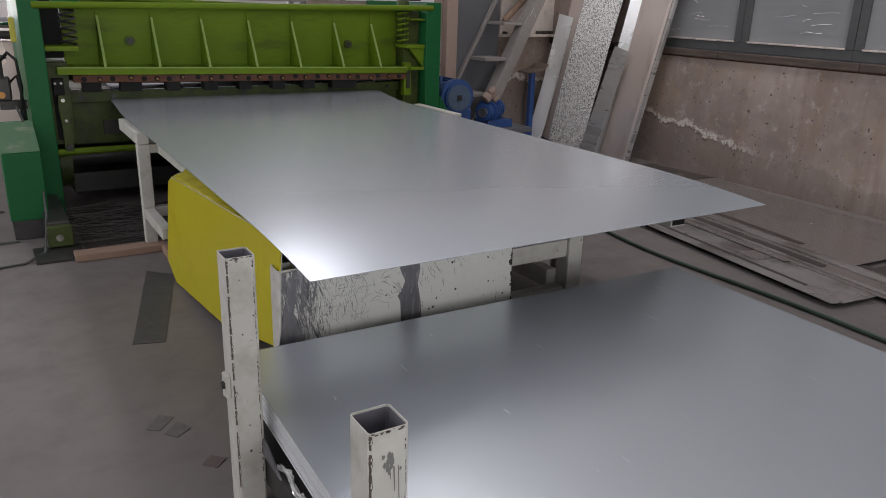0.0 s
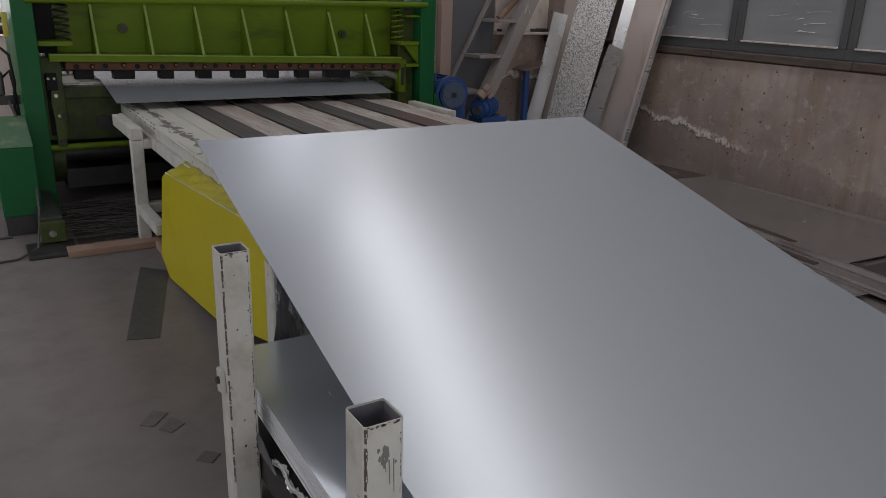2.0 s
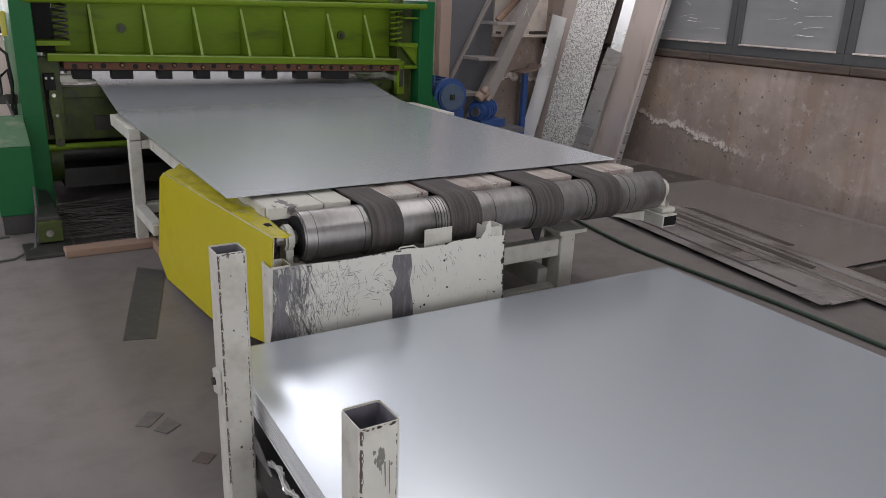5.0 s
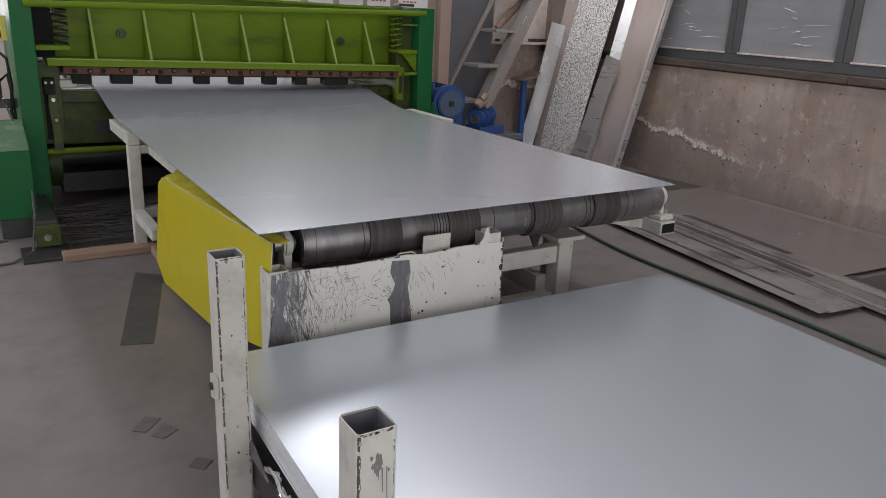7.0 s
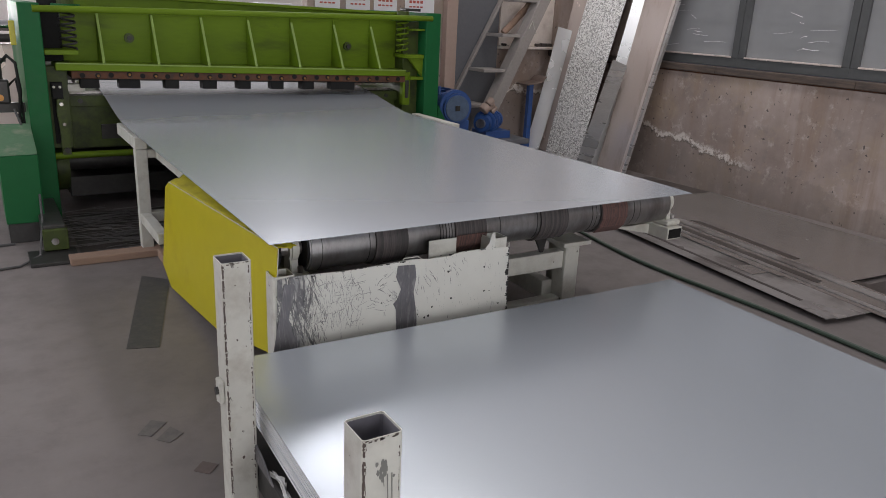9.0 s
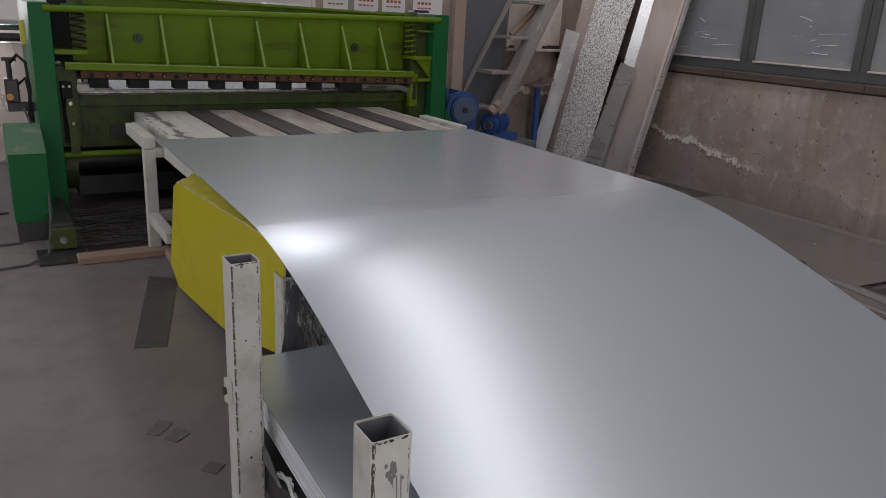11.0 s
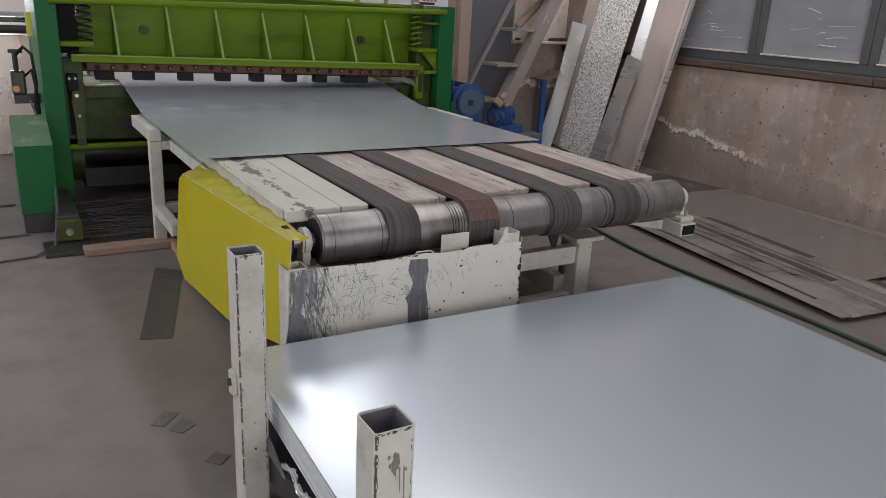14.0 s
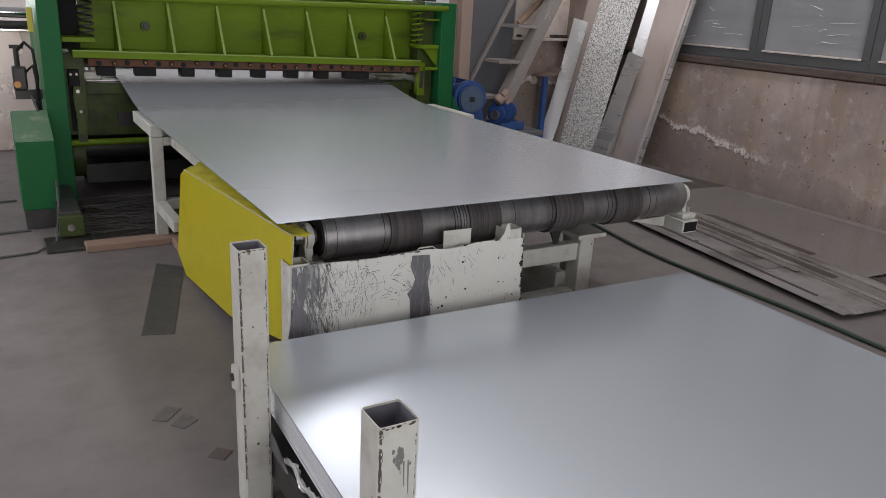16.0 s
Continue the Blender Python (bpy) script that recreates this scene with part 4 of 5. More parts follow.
def stop_plate():
    s = thing("stop_plate", (0.78, 2.32, 0), "scratched pale stop plate on two square tubes behind the stack", "stop plate")
    # slightly uneven upper edge
    rng = random.Random(3)
    top = [(0.80 + 0.0 + i * 0.075, 0.548 - 0.0 + 0.004 * math.sin(i * 1.3) + rng.uniform(-0.003, 0.003)) for i in range(14)]
    poly = [(0.785, 0.20), (1.785, 0.20), (1.775, 0.565)] + top[::-1]
    part("panel", prism(poly, "y", 2.318, 2.324, 0.0), "plate", s)
    part("tube", square_tube(0.785, 0.865, 2.326, 2.406, 0.0, 0.555), "white", s)
    part("tube", square_tube(1.69, 1.77, 2.326, 2.406, 0.0, 0.585), "white", s)
    part("rubbed_patch", prism([(1.262, 0.275), (1.35, 0.275), (1.348, 0.33), (1.332, 0.42), (1.342, 0.48), (1.335, 0.53), (1.262, 0.535), (1.256, 0.49), (1.278, 0.44), (1.262, 0.40), (1.246, 0.385), (1.258, 0.36)], "y", 2.3150, 2.3178), "rubbed", s, "bare grey rubbed patch")
    part("flared_edge", prism([(0.775, 0.27), (0.865, 0.27), (0.835, 0.40), (0.86, 0.52), (0.82, 0.53), (0.80, 0.40)], "y", 2.3150, 2.3178), "rubbed", s)
    bm = bmesh.new()
    def scratch(x, z, turn, length, bow, w):
        pts = []
        for k in range(6):
            f = k / 5 - 0.5
            a = radians(turn) + bow * f
            pts.append((x + length * f * math.cos(a), z + length * f * math.sin(a), w * (1.05 - abs(2 * f) ** 3)))
        d = Vector((-math.sin(radians(turn)), math.cos(radians(turn))))
        lo = [bm.verts.new((px + d.x * q / 2, 2.3174, min(pz + d.y * q / 2, 0.54))) for px, pz, q in pts]
        hi = [bm.verts.new((px - d.x * q / 2, 2.3174, min(pz - d.y * q / 2, 0.54))) for px, pz, q in pts]
        for k in range(5):
            bm.faces.new((lo[k], lo[k + 1], hi[k + 1], hi[k]))
    for k in range(330):
        x = 0.87 + 0.25 * rng.random() ** 1.5
        scratch(x, rng.uniform(0.33, 0.52) - 0.12 * max(0, x - 1.0), rng.choice((80, 100, 118, 62, 10)) + rng.gauss(0, 9), rng.uniform(0.012, 0.06), rng.uniform(-0.7, 0.7), rng.uniform(0.0005, 0.0015))
    for cx, cz, n, turn in ((1.12, 0.50, 9, 5), (1.21, 0.42, 16, 150), (1.17, 0.40, 7, 5), (1.40, 0.44, 14, 110), (1.50, 0.50, 8, 120), (1.22, 0.47, 10, 15)):
        for k in range(n):
            scratch(rng.gauss(cx, 0.035), rng.gauss(cz, 0.022), turn + rng.gauss(0, 14), rng.uniform(0.015, 0.05), rng.uniform(-0.6, 0.6), rng.uniform(0.0008, 0.002))
    tagged(part("scratching", bm, "rubbed", s, "dark crossing scratches"), kind="stuff")
    bm = bmesh.new()
    chip_line(bm, (1.785, 2.318, 0.27), (1.775, 2.318, 0.56), (-1, 0, 0), (0, -1, 0), rng, 0.016, 0.006, 0.014)
    chip_line(bm, (0.86, 2.318, 0.545), (1.77, 2.318, 0.555), (0, 0, -1), (0, -1, 0), rng, 0.014, 0.03, 0.006)
    for k in range(16):
        x, z, r = rng.uniform(0.95, 1.75), rng.uniform(0.30, 0.53), rng.uniform(0.002, 0.007)
        bm.faces.new([bm.verts.new((x + r * rng.uniform(0.5, 1.4) * math.cos(a), 2.3172, z + r * rng.uniform(0.5, 1.4) * math.sin(a))) for a in np.linspace(0, 5.3, 7)])
    tagged(part("chipping", bm, "darksteel", s, "dark chipped spots"), kind="stuff")
    part("torn_tab", prism([(1.655, 0.55), (1.70, 0.552), (1.706, 0.585), (1.694, 0.618), (1.682, 0.602), (1.676, 0.575)], "y", 2.3182, 2.3212), "plate", s, "bent torn tab of the plate")
    part("packing_card", box(1.42, 1.545, 2.36, 2.365, 0.45, 0.60, 0.001), "white", s, "pale card")
    part("wire_loop", pipe([(1.28, 2.32, 0.54), (1.30, 2.34, 0.552), (1.36, 2.34, 0.552), (1.375, 2.32, 0.54)], 0.003, 5), "white", s)
    return s


stop_plate()

# ---- the stack cart ----


def cart():
    c = thing("stack_cart", (1.6, 0.6, 0), "white square-tube stacking cart with corner posts and chipped paint", "cart")
    for x0, y, w0, zt in ((0.484, 1.005, 0.080, 0.741), (0.484, 1.845, 0.080, 0.797)):
        near = y < 1.5
        part("post", square_tube(x0, x0 + w0, y, y + w0, 0.0, zt, 0.0024), "white", c, "chipped white square-tube post")
        part("bore", square_tube(x0 + 0.0026, x0 + w0 - 0.0026, y + 0.0026, y + w0 - 0.0026, 0.01, zt - 0.004, 0.0012), "bore", c, "bore in a darker grey than the post")
        rng = random.Random(int(y * 100))
        bm = bmesh.new()
        for ex, ey, dx, dy in ((x0 + w0, y, -1, 0),):
            z = 0.1
            while z < zt - 0.01:
                h, w = rng.uniform(0.003, 0.024), rng.uniform(0.001, 0.0048)
                n = 5
                pts = []
                for side, zs in ((0, np.linspace(z, z + h, n)), (1, np.linspace(z + h, z, n))):
                    for zz in zs:
                        o = 0.0006 if side == 0 else w * rng.uniform(0.5, 1.2)
                        pts.append(bm.verts.new((ex + dx * (o + 0.0065) - dy * 0.0006, ey + dy * (o + 0.0065) - dx * dx * 0.0006, zz)))
                bm.faces.new(pts)
                z += h + rng.expovariate(1 / 0.009)
        # worn corner seam
        z = 0.1
        while z < zt - 0.03:
            n = rng.randint(8, 26)
            zs = [min(z + 0.0035 * k, zt - 0.004) for k in range(n + 1)]
            lo = [bm.verts.new((x0 + 0.0027 - 0.0016 * rng.random(), y + 0.0032, zz)) for zz in zs]
            hi = [bm.verts.new((x0 + 0.0056 + 0.0008 * math.sin(zz * 130) + 0.0028 * rng.random() ** 3, y - 0.0007, zz)) for zz in zs]
            for k in range(n):
                bm.faces.new((lo[k], hi[k], hi[k + 1], lo[k + 1]))
            z = zs[-1] + rng.expovariate(1 / 0.006)
        for k in range(5):
            u, z, r = rng.uniform(0.012, w0 - 0.012), rng.uniform(0.15, zt - 0.03), rng.uniform(0.0012, 0.0035)
            bm.faces.new([bm.verts.new((x0 + u + r * rng.uniform(0.6, 1.6) * math.cos(a), y - 0.0006, z + r * rng.uniform(0.6, 2) * math.sin(a))) for a in np.linspace(0, 5.2, 6)])
        for k in range(12):
            u = 0.008 + (w0 - 0.016) * rng.random()
            r, z = rng.uniform(0.001, 0.0035), zt - rng.uniform(0.001, 0.006)
            bm.faces.new([bm.verts.new((x0 + u + r * 1.5 * math.cos(a), y - 0.0007, min(zt, z + r * 0.6 * math.sin(a)))) for a in np.linspace(0, 5.2, 6)])
        tagged(part("chipping", bm, "chip", c, "dark chipped spots"), kind="stuff")
        if near:
            bm = bmesh.new()
            for k in range(26):
                f = rng.random()
                z = 0.692 - 0.04 * f + rng.gauss(0, 0.004)
                u, r = 0.036 + 0.014 * f + rng.gauss(0, 0.0035 + 0.004 * f), rng.uniform(0.002, 0.0055)
                bm.faces.new([bm.verts.new((x0 + u + r * rng.uniform(0.5, 1.0) * math.cos(a), y - 0.0005 - k * 0.00001, z + r * rng.uniform(0.8, 1.9) * math.sin(a))) for a in np.linspace(0, 5.4, 9)])
            for u, z, w in ((0.049, 0.612, 0.0016), (0.058, 0.594, 0.0012), (0.041, 0.640, 0.0010)):
                bm.faces.new([bm.verts.new((x0 + u + dx, y - 0.0009, zz)) for dx, zz in ((-w, 0.664), (w, 0.664), (w * 0.6 + 0.002, z), (0.001, z))])
            tagged(part("grease_mark", bm, "smear", c, "grey greasy smear"), kind="stuff")
    part("hook_plate", prism([(1.865, 0.385), (1.905, 0.375), (1.905, 0.45), (1.865, 0.45)], "x", 0.470, 0.4835, 0.002), "white", c)
    part("hook_pin", rod((0.462, 1.882, 0.42), (0.4705, 1.882, 0.42), 0.011, 10), "darksteel", c)
    part("side_beam", box(0.566, 0.65, -1.3, 2.10, 0.08, 0.185, 0.006), "darksteel", c, "oily side beam")
    part("side_beam", box(2.55, 2.64, -1.3, 2.10, 0.08, 0.185, 0.006), "darksteel", c)
    for y in (-1.2, -0.2, 0.7, 1.70, 2.04):
        part("cross_beam", box(0.652, 2.548, y - 0.05, y + 0.05, 0.085, 0.235, 0.005), "tablewhite", c)
    part("corner_web", prism([(1.70, 0.191), (1.843, 0.191), (1.843, 0.245), (1.80, 0.235)], "x", 0.556, 0.562, 0.001), "rubbed", c, "scuffed web plate")
    rng = random.Random(31)
    bm = bmesh.new()
    grid = []
    for i in range(34):
        y = 1.36 + 0.40 * i / 33
        row = []
        for j in range(6):
            x = 0.570 + 0.016 * j / 5 + 0.006 * math.sin(i * 0.5) + rng.uniform(-0.003, 0.003)
            row.append(bm.verts.new((x, y + rng.uniform(-0.004, 0.004), 0.1915 + 0.014 * rng.random() * (0.4 + abs(math.sin(i * 0.9))))))
        grid.append(row)
    for p, q in zip(grid, grid[1:]):
        for j in range(5):
            bm.faces.new((p[j], p[j + 1], q[j + 1], q[j]))
    part("wrapper", bm, "foil", c, "crumpled clear film scrap")
    part("wrapper", pipe([(0.575 + 0.007 * math.sin(k * 1.1), 1.72 - 0.022 * k, 0.206 + 0.004 * math.cos(k * 1.7)) for k in range(12)], 0.0035, 6), "foil", c, "twisted film tail", smooth=True)
    return c


cart()
STACK_Z, STACK_YAW, SHEET_T, SHEET_W, SHEET_L = 0.325, 0.030, 0.0016, 2.0, 3.93


def cut_edges(ob):
    """Paler, less metallic material on a sheet's narrow sheared sides."""
    ob.data.materials.append(M["cutedge"])
    for f in ob.data.polygons:
        if abs(f.normal.z) < 0.5:
            f.material_index = 1


def stack():
    s = thing("sheet_stack", (1.62, 0.5, 0.20), "stack of flat bright steel sheets lying on the cart", "sheet stack")
    rng = random.Random(11)
    n = 28
    h = (STACK_Z - 0.2355) / n
    for i in range(n):
        turn = STACK_YAW + rng.uniform(-0.0002, 0.0002)
        m = pose(1.586 + rng.uniform(-0.0012, 0.0012), 1.60, 0.2355 + (i + 0.5) * h, 0, 0, -math.degrees(turn)) @ Matrix.Translation((0, 0.605 - SHEET_L / 2 + rng.uniform(-0.006, 0.006), 0))
        ob = part("stacked_sheet", obox(m, SHEET_W, SHEET_L, h - 0.0002, 0), "sheet", s)
        cut_edges(ob)
    return s


stack()

# ---- along the right-hand wall ----


def leaning_strips():
    def lean(name, y0, y1, x0, length, w, material, label, bend=0.0, t=0.0025, yaw=0.0):
        dz = math.sqrt(length ** 2 - (WALL_X - 0.03 - x0) ** 2)
        at = (x0, y0, 0.003)
        bm = strip_plate(at, (x0 + (WALL_X - 0.02 - x0) * dz / 2.35, y0 + (y1 - y0) * dz / 1.47, dz), w, t, bend, yaw=yaw)
        single(name, bm, material, at, label, "steel strip", "strips leaning on the wall")
    lean("steel_strip", 6.42, 6.22, 5.37, 2.4, 0.34, "strip_dull", "dull beige coated steel strip leaning on the wall", 0.01)
    lean("steel_strip", 6.60, 6.36, 5.27, 1.36, 0.17, "strip_bright", "narrow bright steel strip with a curled head leaning on the wall", 0.03, yaw=24)
    lean("steel_strip", 6.08, 5.84, 5.27, 2.4, 0.54, "spangle", "wide spangled galvanised strip leaning on the wall", -0.03)
    lean("steel_strip", 5.62, 5.37, 5.36, 2.4, 0.24, "strip_bright", "mirror-bright steel strip leaning on the wall", 0.0, yaw=22)
    lean("steel_strip", 5.68, 5.37, 5.22, 1.10, 0.21, "strip_grey", "short grey steel strip leaning on the wall", 0.0)
    lean("steel_strip", 5.38, 5.17, 5.32, 2.4, 0.40, "strip_sheen", "wide dull beige coated strip leaning on the wall", 0.01)
    lean("steel_strip", 5.19, 4.99, 5.26, 2.4, 0.035, "strip_dull", "narrow folded beige strip leaning on the wall", 0.0, 0.03)
    lean("steel_strip", 5.15, 4.945, 5.25, 2.4, 0.03, "strip_grey", "narrow folded grey strip leaning on the wall", 0.0, 0.03)


leaning_strips()


def floor_sheets():
    def lay(x0, x1, y0, y1, z, material, label, rz=0.0, name="flat_sheet", lift=0.0):
        c = ((x0 + x1) / 2, (y0 + y1) / 2, z)
        bm = bmesh.new()
        n = 12
        rows = []
        for i in range(n + 1):
            f = i / n
            h = lift * (2 * f - 1) ** 4 + 0.3 * lift * math.sin(7 * f)
            y = (f - 0.5) * (y1 - y0)
            rows.append([bm.verts.new((sx * (x1 - x0) / 2, y, max(h, 0) + dz)) for sx, dz in ((-1, 0), (1, 0), (1, 0.0025), (-1, 0.0025))])
        for p, q in zip(rows, rows[1:]):
            for k in range(4):
                bm.faces.new((p[k], p[(k + 1) % 4], q[(k + 1) % 4], q[k]))
        bm.faces.new(rows[0][::-1])
        bm.faces.new(rows[-1])
        bmesh.ops.transform(bm, matrix=Matrix.Translation(c) @ Matrix.Rotation(radians(rz), 4, "Z"), verts=bm.verts)
        single(name, bm, material, c, label, "steel sheet", "sheets lying along the wall")
    lay(4.62, 5.54, 4.22, 5.02, 0.001, "darksheet", "dark stained steel sheet lying on the floor", 4)
    lay(4.38, 5.42, 2.24, 4.30, 0.010, "floorsheet", "large dusty steel sheet lying on the floor", -4, lift=0.012)
    lay(4.24, 5.53, 0.60, 2.20, 0.0015, "darksheet", "stained steel sheet lying on the floor", -3)

    def slab(o0, o1, y0, y1, z, t, material, name, label):
        """Offcut parallel to the pile's long edge, o0 to o1 metres in from it."""
        pts = [(3.30 + 0.138 * y + o, y) for o, y in ((o0, y0), (o1, y0 - 0.1 * (o1 - o0)), (o1, y1 - 0.06), (o0, y1))]
        c = (sum(p[0] for p in pts) / 4, sum(p[1] for p in pts) / 4, z)
        single(name, prism(pts, "z", z, z + t), material, c, label, "steel sheet", "sheets lying along the wall")
    slab(0.06, 0.62, 2.06, 3.92, 0.0, 0.027, "darksheet", "offcut_pile", "pile of dark steel offcuts on the floor")
    slab(0.068, 0.335, 1.95, 4.0, 0.028, 0.003, "offcutgrey", "offcut_strip", "wide grey steel offcut with brown stains on the pile")
    slab(0.0, 0.085, 1.965, 4.05, 0.032, 0.0025, "offcutgrey", "offcut_strip", "narrow grey steel offcut on the edge of the pile")
    slab(0.345, 0.68, 1.50, 3.86, 0.0275, 0.002, "floorsheet", "offcut_strip", "long dusty steel offcut on the pile")
    slab(0.30, 0.352, 2.5, 3.8, 0.036, 0.0025, "floorsheet", "offcut_strip", "thin dusty steel offcut on the pile")
    slab(0.44, 0.50, 2.35, 3.7, 0.031, 0.003, "darksheet", "offcut_strip", "thin dark steel offcut on the pile")
    slab(0.09, 0.115, 2.2, 3.95, 0.0315, 0.003, "darksheet", "offcut_strip", "thin dark steel offcut on the pile")
    slab(0.395, 0.435, 1.62, 3.6, 0.0300, 0.003, "offcutgrey", "offcut_strip", "thin grey steel offcut on the pile")
    slab(0.56, 0.64, 1.8, 3.75, 0.0300, 0.004, "offcutgrey", "offcut_strip", "narrow stained steel offcut on the pile")
    slab(0.70, 0.78, 1.7, 3.7, 0.0145, 0.003, "darksheet", "offcut_strip", "thin dark steel offcut beside the pile")
    slab(0.165, 0.325, 2.60, 2.775, 0.032, 0.0025, "floorsheet", "scrap_square", "small grey square of sheet on the offcuts")


floor_sheets()


def hose():
    pts = [(3.58 - 0.155 * math.sin(min(i, 8) / 8 * 1.57) + 0.012 * math.sin(i * 0.55), 4.1 - i * 0.14, 0.0125) for i in range(46)]
    single("air_hose", pipe(pts, 0.0125, 8), "hose", (3.5, 2.0, 0), "dark green air hose lying along the floor", "hose", smooth=True)


hose()


def motor():
    m = thing("electric_motor", (3.62, 5.75, 0), "blue electric motor with a round fan cowl beside the shear", "motor")
    cx, cz = 3.59, 0.648
    part("body", rod((cx + 0.05, 6.05, cz), (cx, 5.66, cz), 0.130, 32, bevel=0.012), "blue", m, smooth=True)
    part("fan_cowl", rod((cx, 5.66, cz), (cx - 0.012, 5.55, cz), 0.156, 32, bevel=0.03), "blue", m, smooth=True)
    part("cowl_disc", rod((cx - 0.012, 5.551, cz), (cx - 0.013, 5.540, cz), 0.112, 28), "bluegrill", m, "slotted intake grille")
    part("badge", box(cx - 0.036, cx + 0.010, 5.534, 5.5395, cz - 0.023, cz + 0.023, 0.001), "darksteel", m)
    for k in range(16):
        a = 2 * math.pi * k / 16
        d = Vector((math.cos(a), 0, math.sin(a)))
        part("fin", obox(Matrix.Translation(Vector((cx + 0.025, 5.86, cz)) + d * 0.135) @ Matrix.Rotation(-a, 4, "Y"), 0.03, 0.34, 0.008, 0.001), "blue", m)
    part("lifting_eye", rod((cx - 0.11, 5.7, cz + 0.10), (cx - 0.11, 5.7, cz + 0.175), 0.014, 10), "blue", m)
    part("stand", box(cx - 0.14, cx + 0.18, 5.64, 6.05, 0.0, cz - 0.12, 0.006), "blue", m)
    part("belt_guard", prism([(3.30, 0.70), (3.47, 0.43), (3.30, 0.43)], "y", 5.42, 5.43), "dgreen", m, "pale green guard plate")
    return m


def pump():
    p = thing("gear_pump", (4.25, 6.1, 0), "small blue ribbed pump with a brass valve on a blue base", "pump")
    base = part("base", box(4.08, 4.72, 5.95, 6.36, 0.215, 0.265, 0.006), "door", p)
    for x, y in ((4.12, 5.98), (4.66, 5.98), (4.12, 6.30), (4.66, 6.30)):
        part("leg", box(x, x + 0.04, y, y + 0.04, 0, 0.213, 0.003), "blue", p)
    ax = Vector((0.35, 0.25, 0)).normalized()
    c = Vector((4.22, 6.08, 0.42))
    part("body", rod(c - ax * 0.02, c + ax * 0.40, 0.085, 24, bevel=0.006), "blue", p, smooth=True)
    for k in range(4):
        q = c + ax * (0.06 + 0.085 * k)
        part("rib", rod(q, q + ax * 0.03, 0.115 - 0.006 * k, 24, bevel=0.006), "blue", p, smooth=True)
    part("port", rod(c - ax * 0.06, c - ax * 0.018, 0.045, 16), "steel", p)
    part("foot", box(4.25, 4.55, 6.05, 6.3, 0.266, 0.34, 0.006), "blue", p)
    for d in ((0.0, 0.0, 0.17, 0.05), (0.08, 0.03, 0.19, 0.04), (0.04, -0.02, 0.235, 0.035), (0.13, 0.05, 0.15, 0.035)):
        part("valve", rod(c + Vector((d[0], d[1], d[2] - 0.05)), c + Vector((d[0] + 0.05, d[1], d[2])), d[3], 12, bevel=0.006), "pink", p, smooth=True)
    return p


def tray_stand():
    t = thing("tray_stand", (5.2, 6.6, 0), "blue post stand carrying a tilted grey tray", "stand")
    part("post", box(5.17, 5.225, 6.58, 6.635, 0.0, 0.735, 0.004), "blue", t)
    part("tray", obox(pose(5.18, 6.6, 0.752, 0, -8, 0), 0.21, 0.22, 0.012, 0.003), "traybrown", t)
    part("tray_lip", obox(pose(5.30, 6.6, 0.795, 0, -50, 0), 0.08, 0.22, 0.006, 0.001), "traybrown", t)
    part("foot", box(5.12, 5.275, 6.53, 6.685, 0.0, 0.012, 0.002), "blue", t)


motor()
pump()
tray_stand()


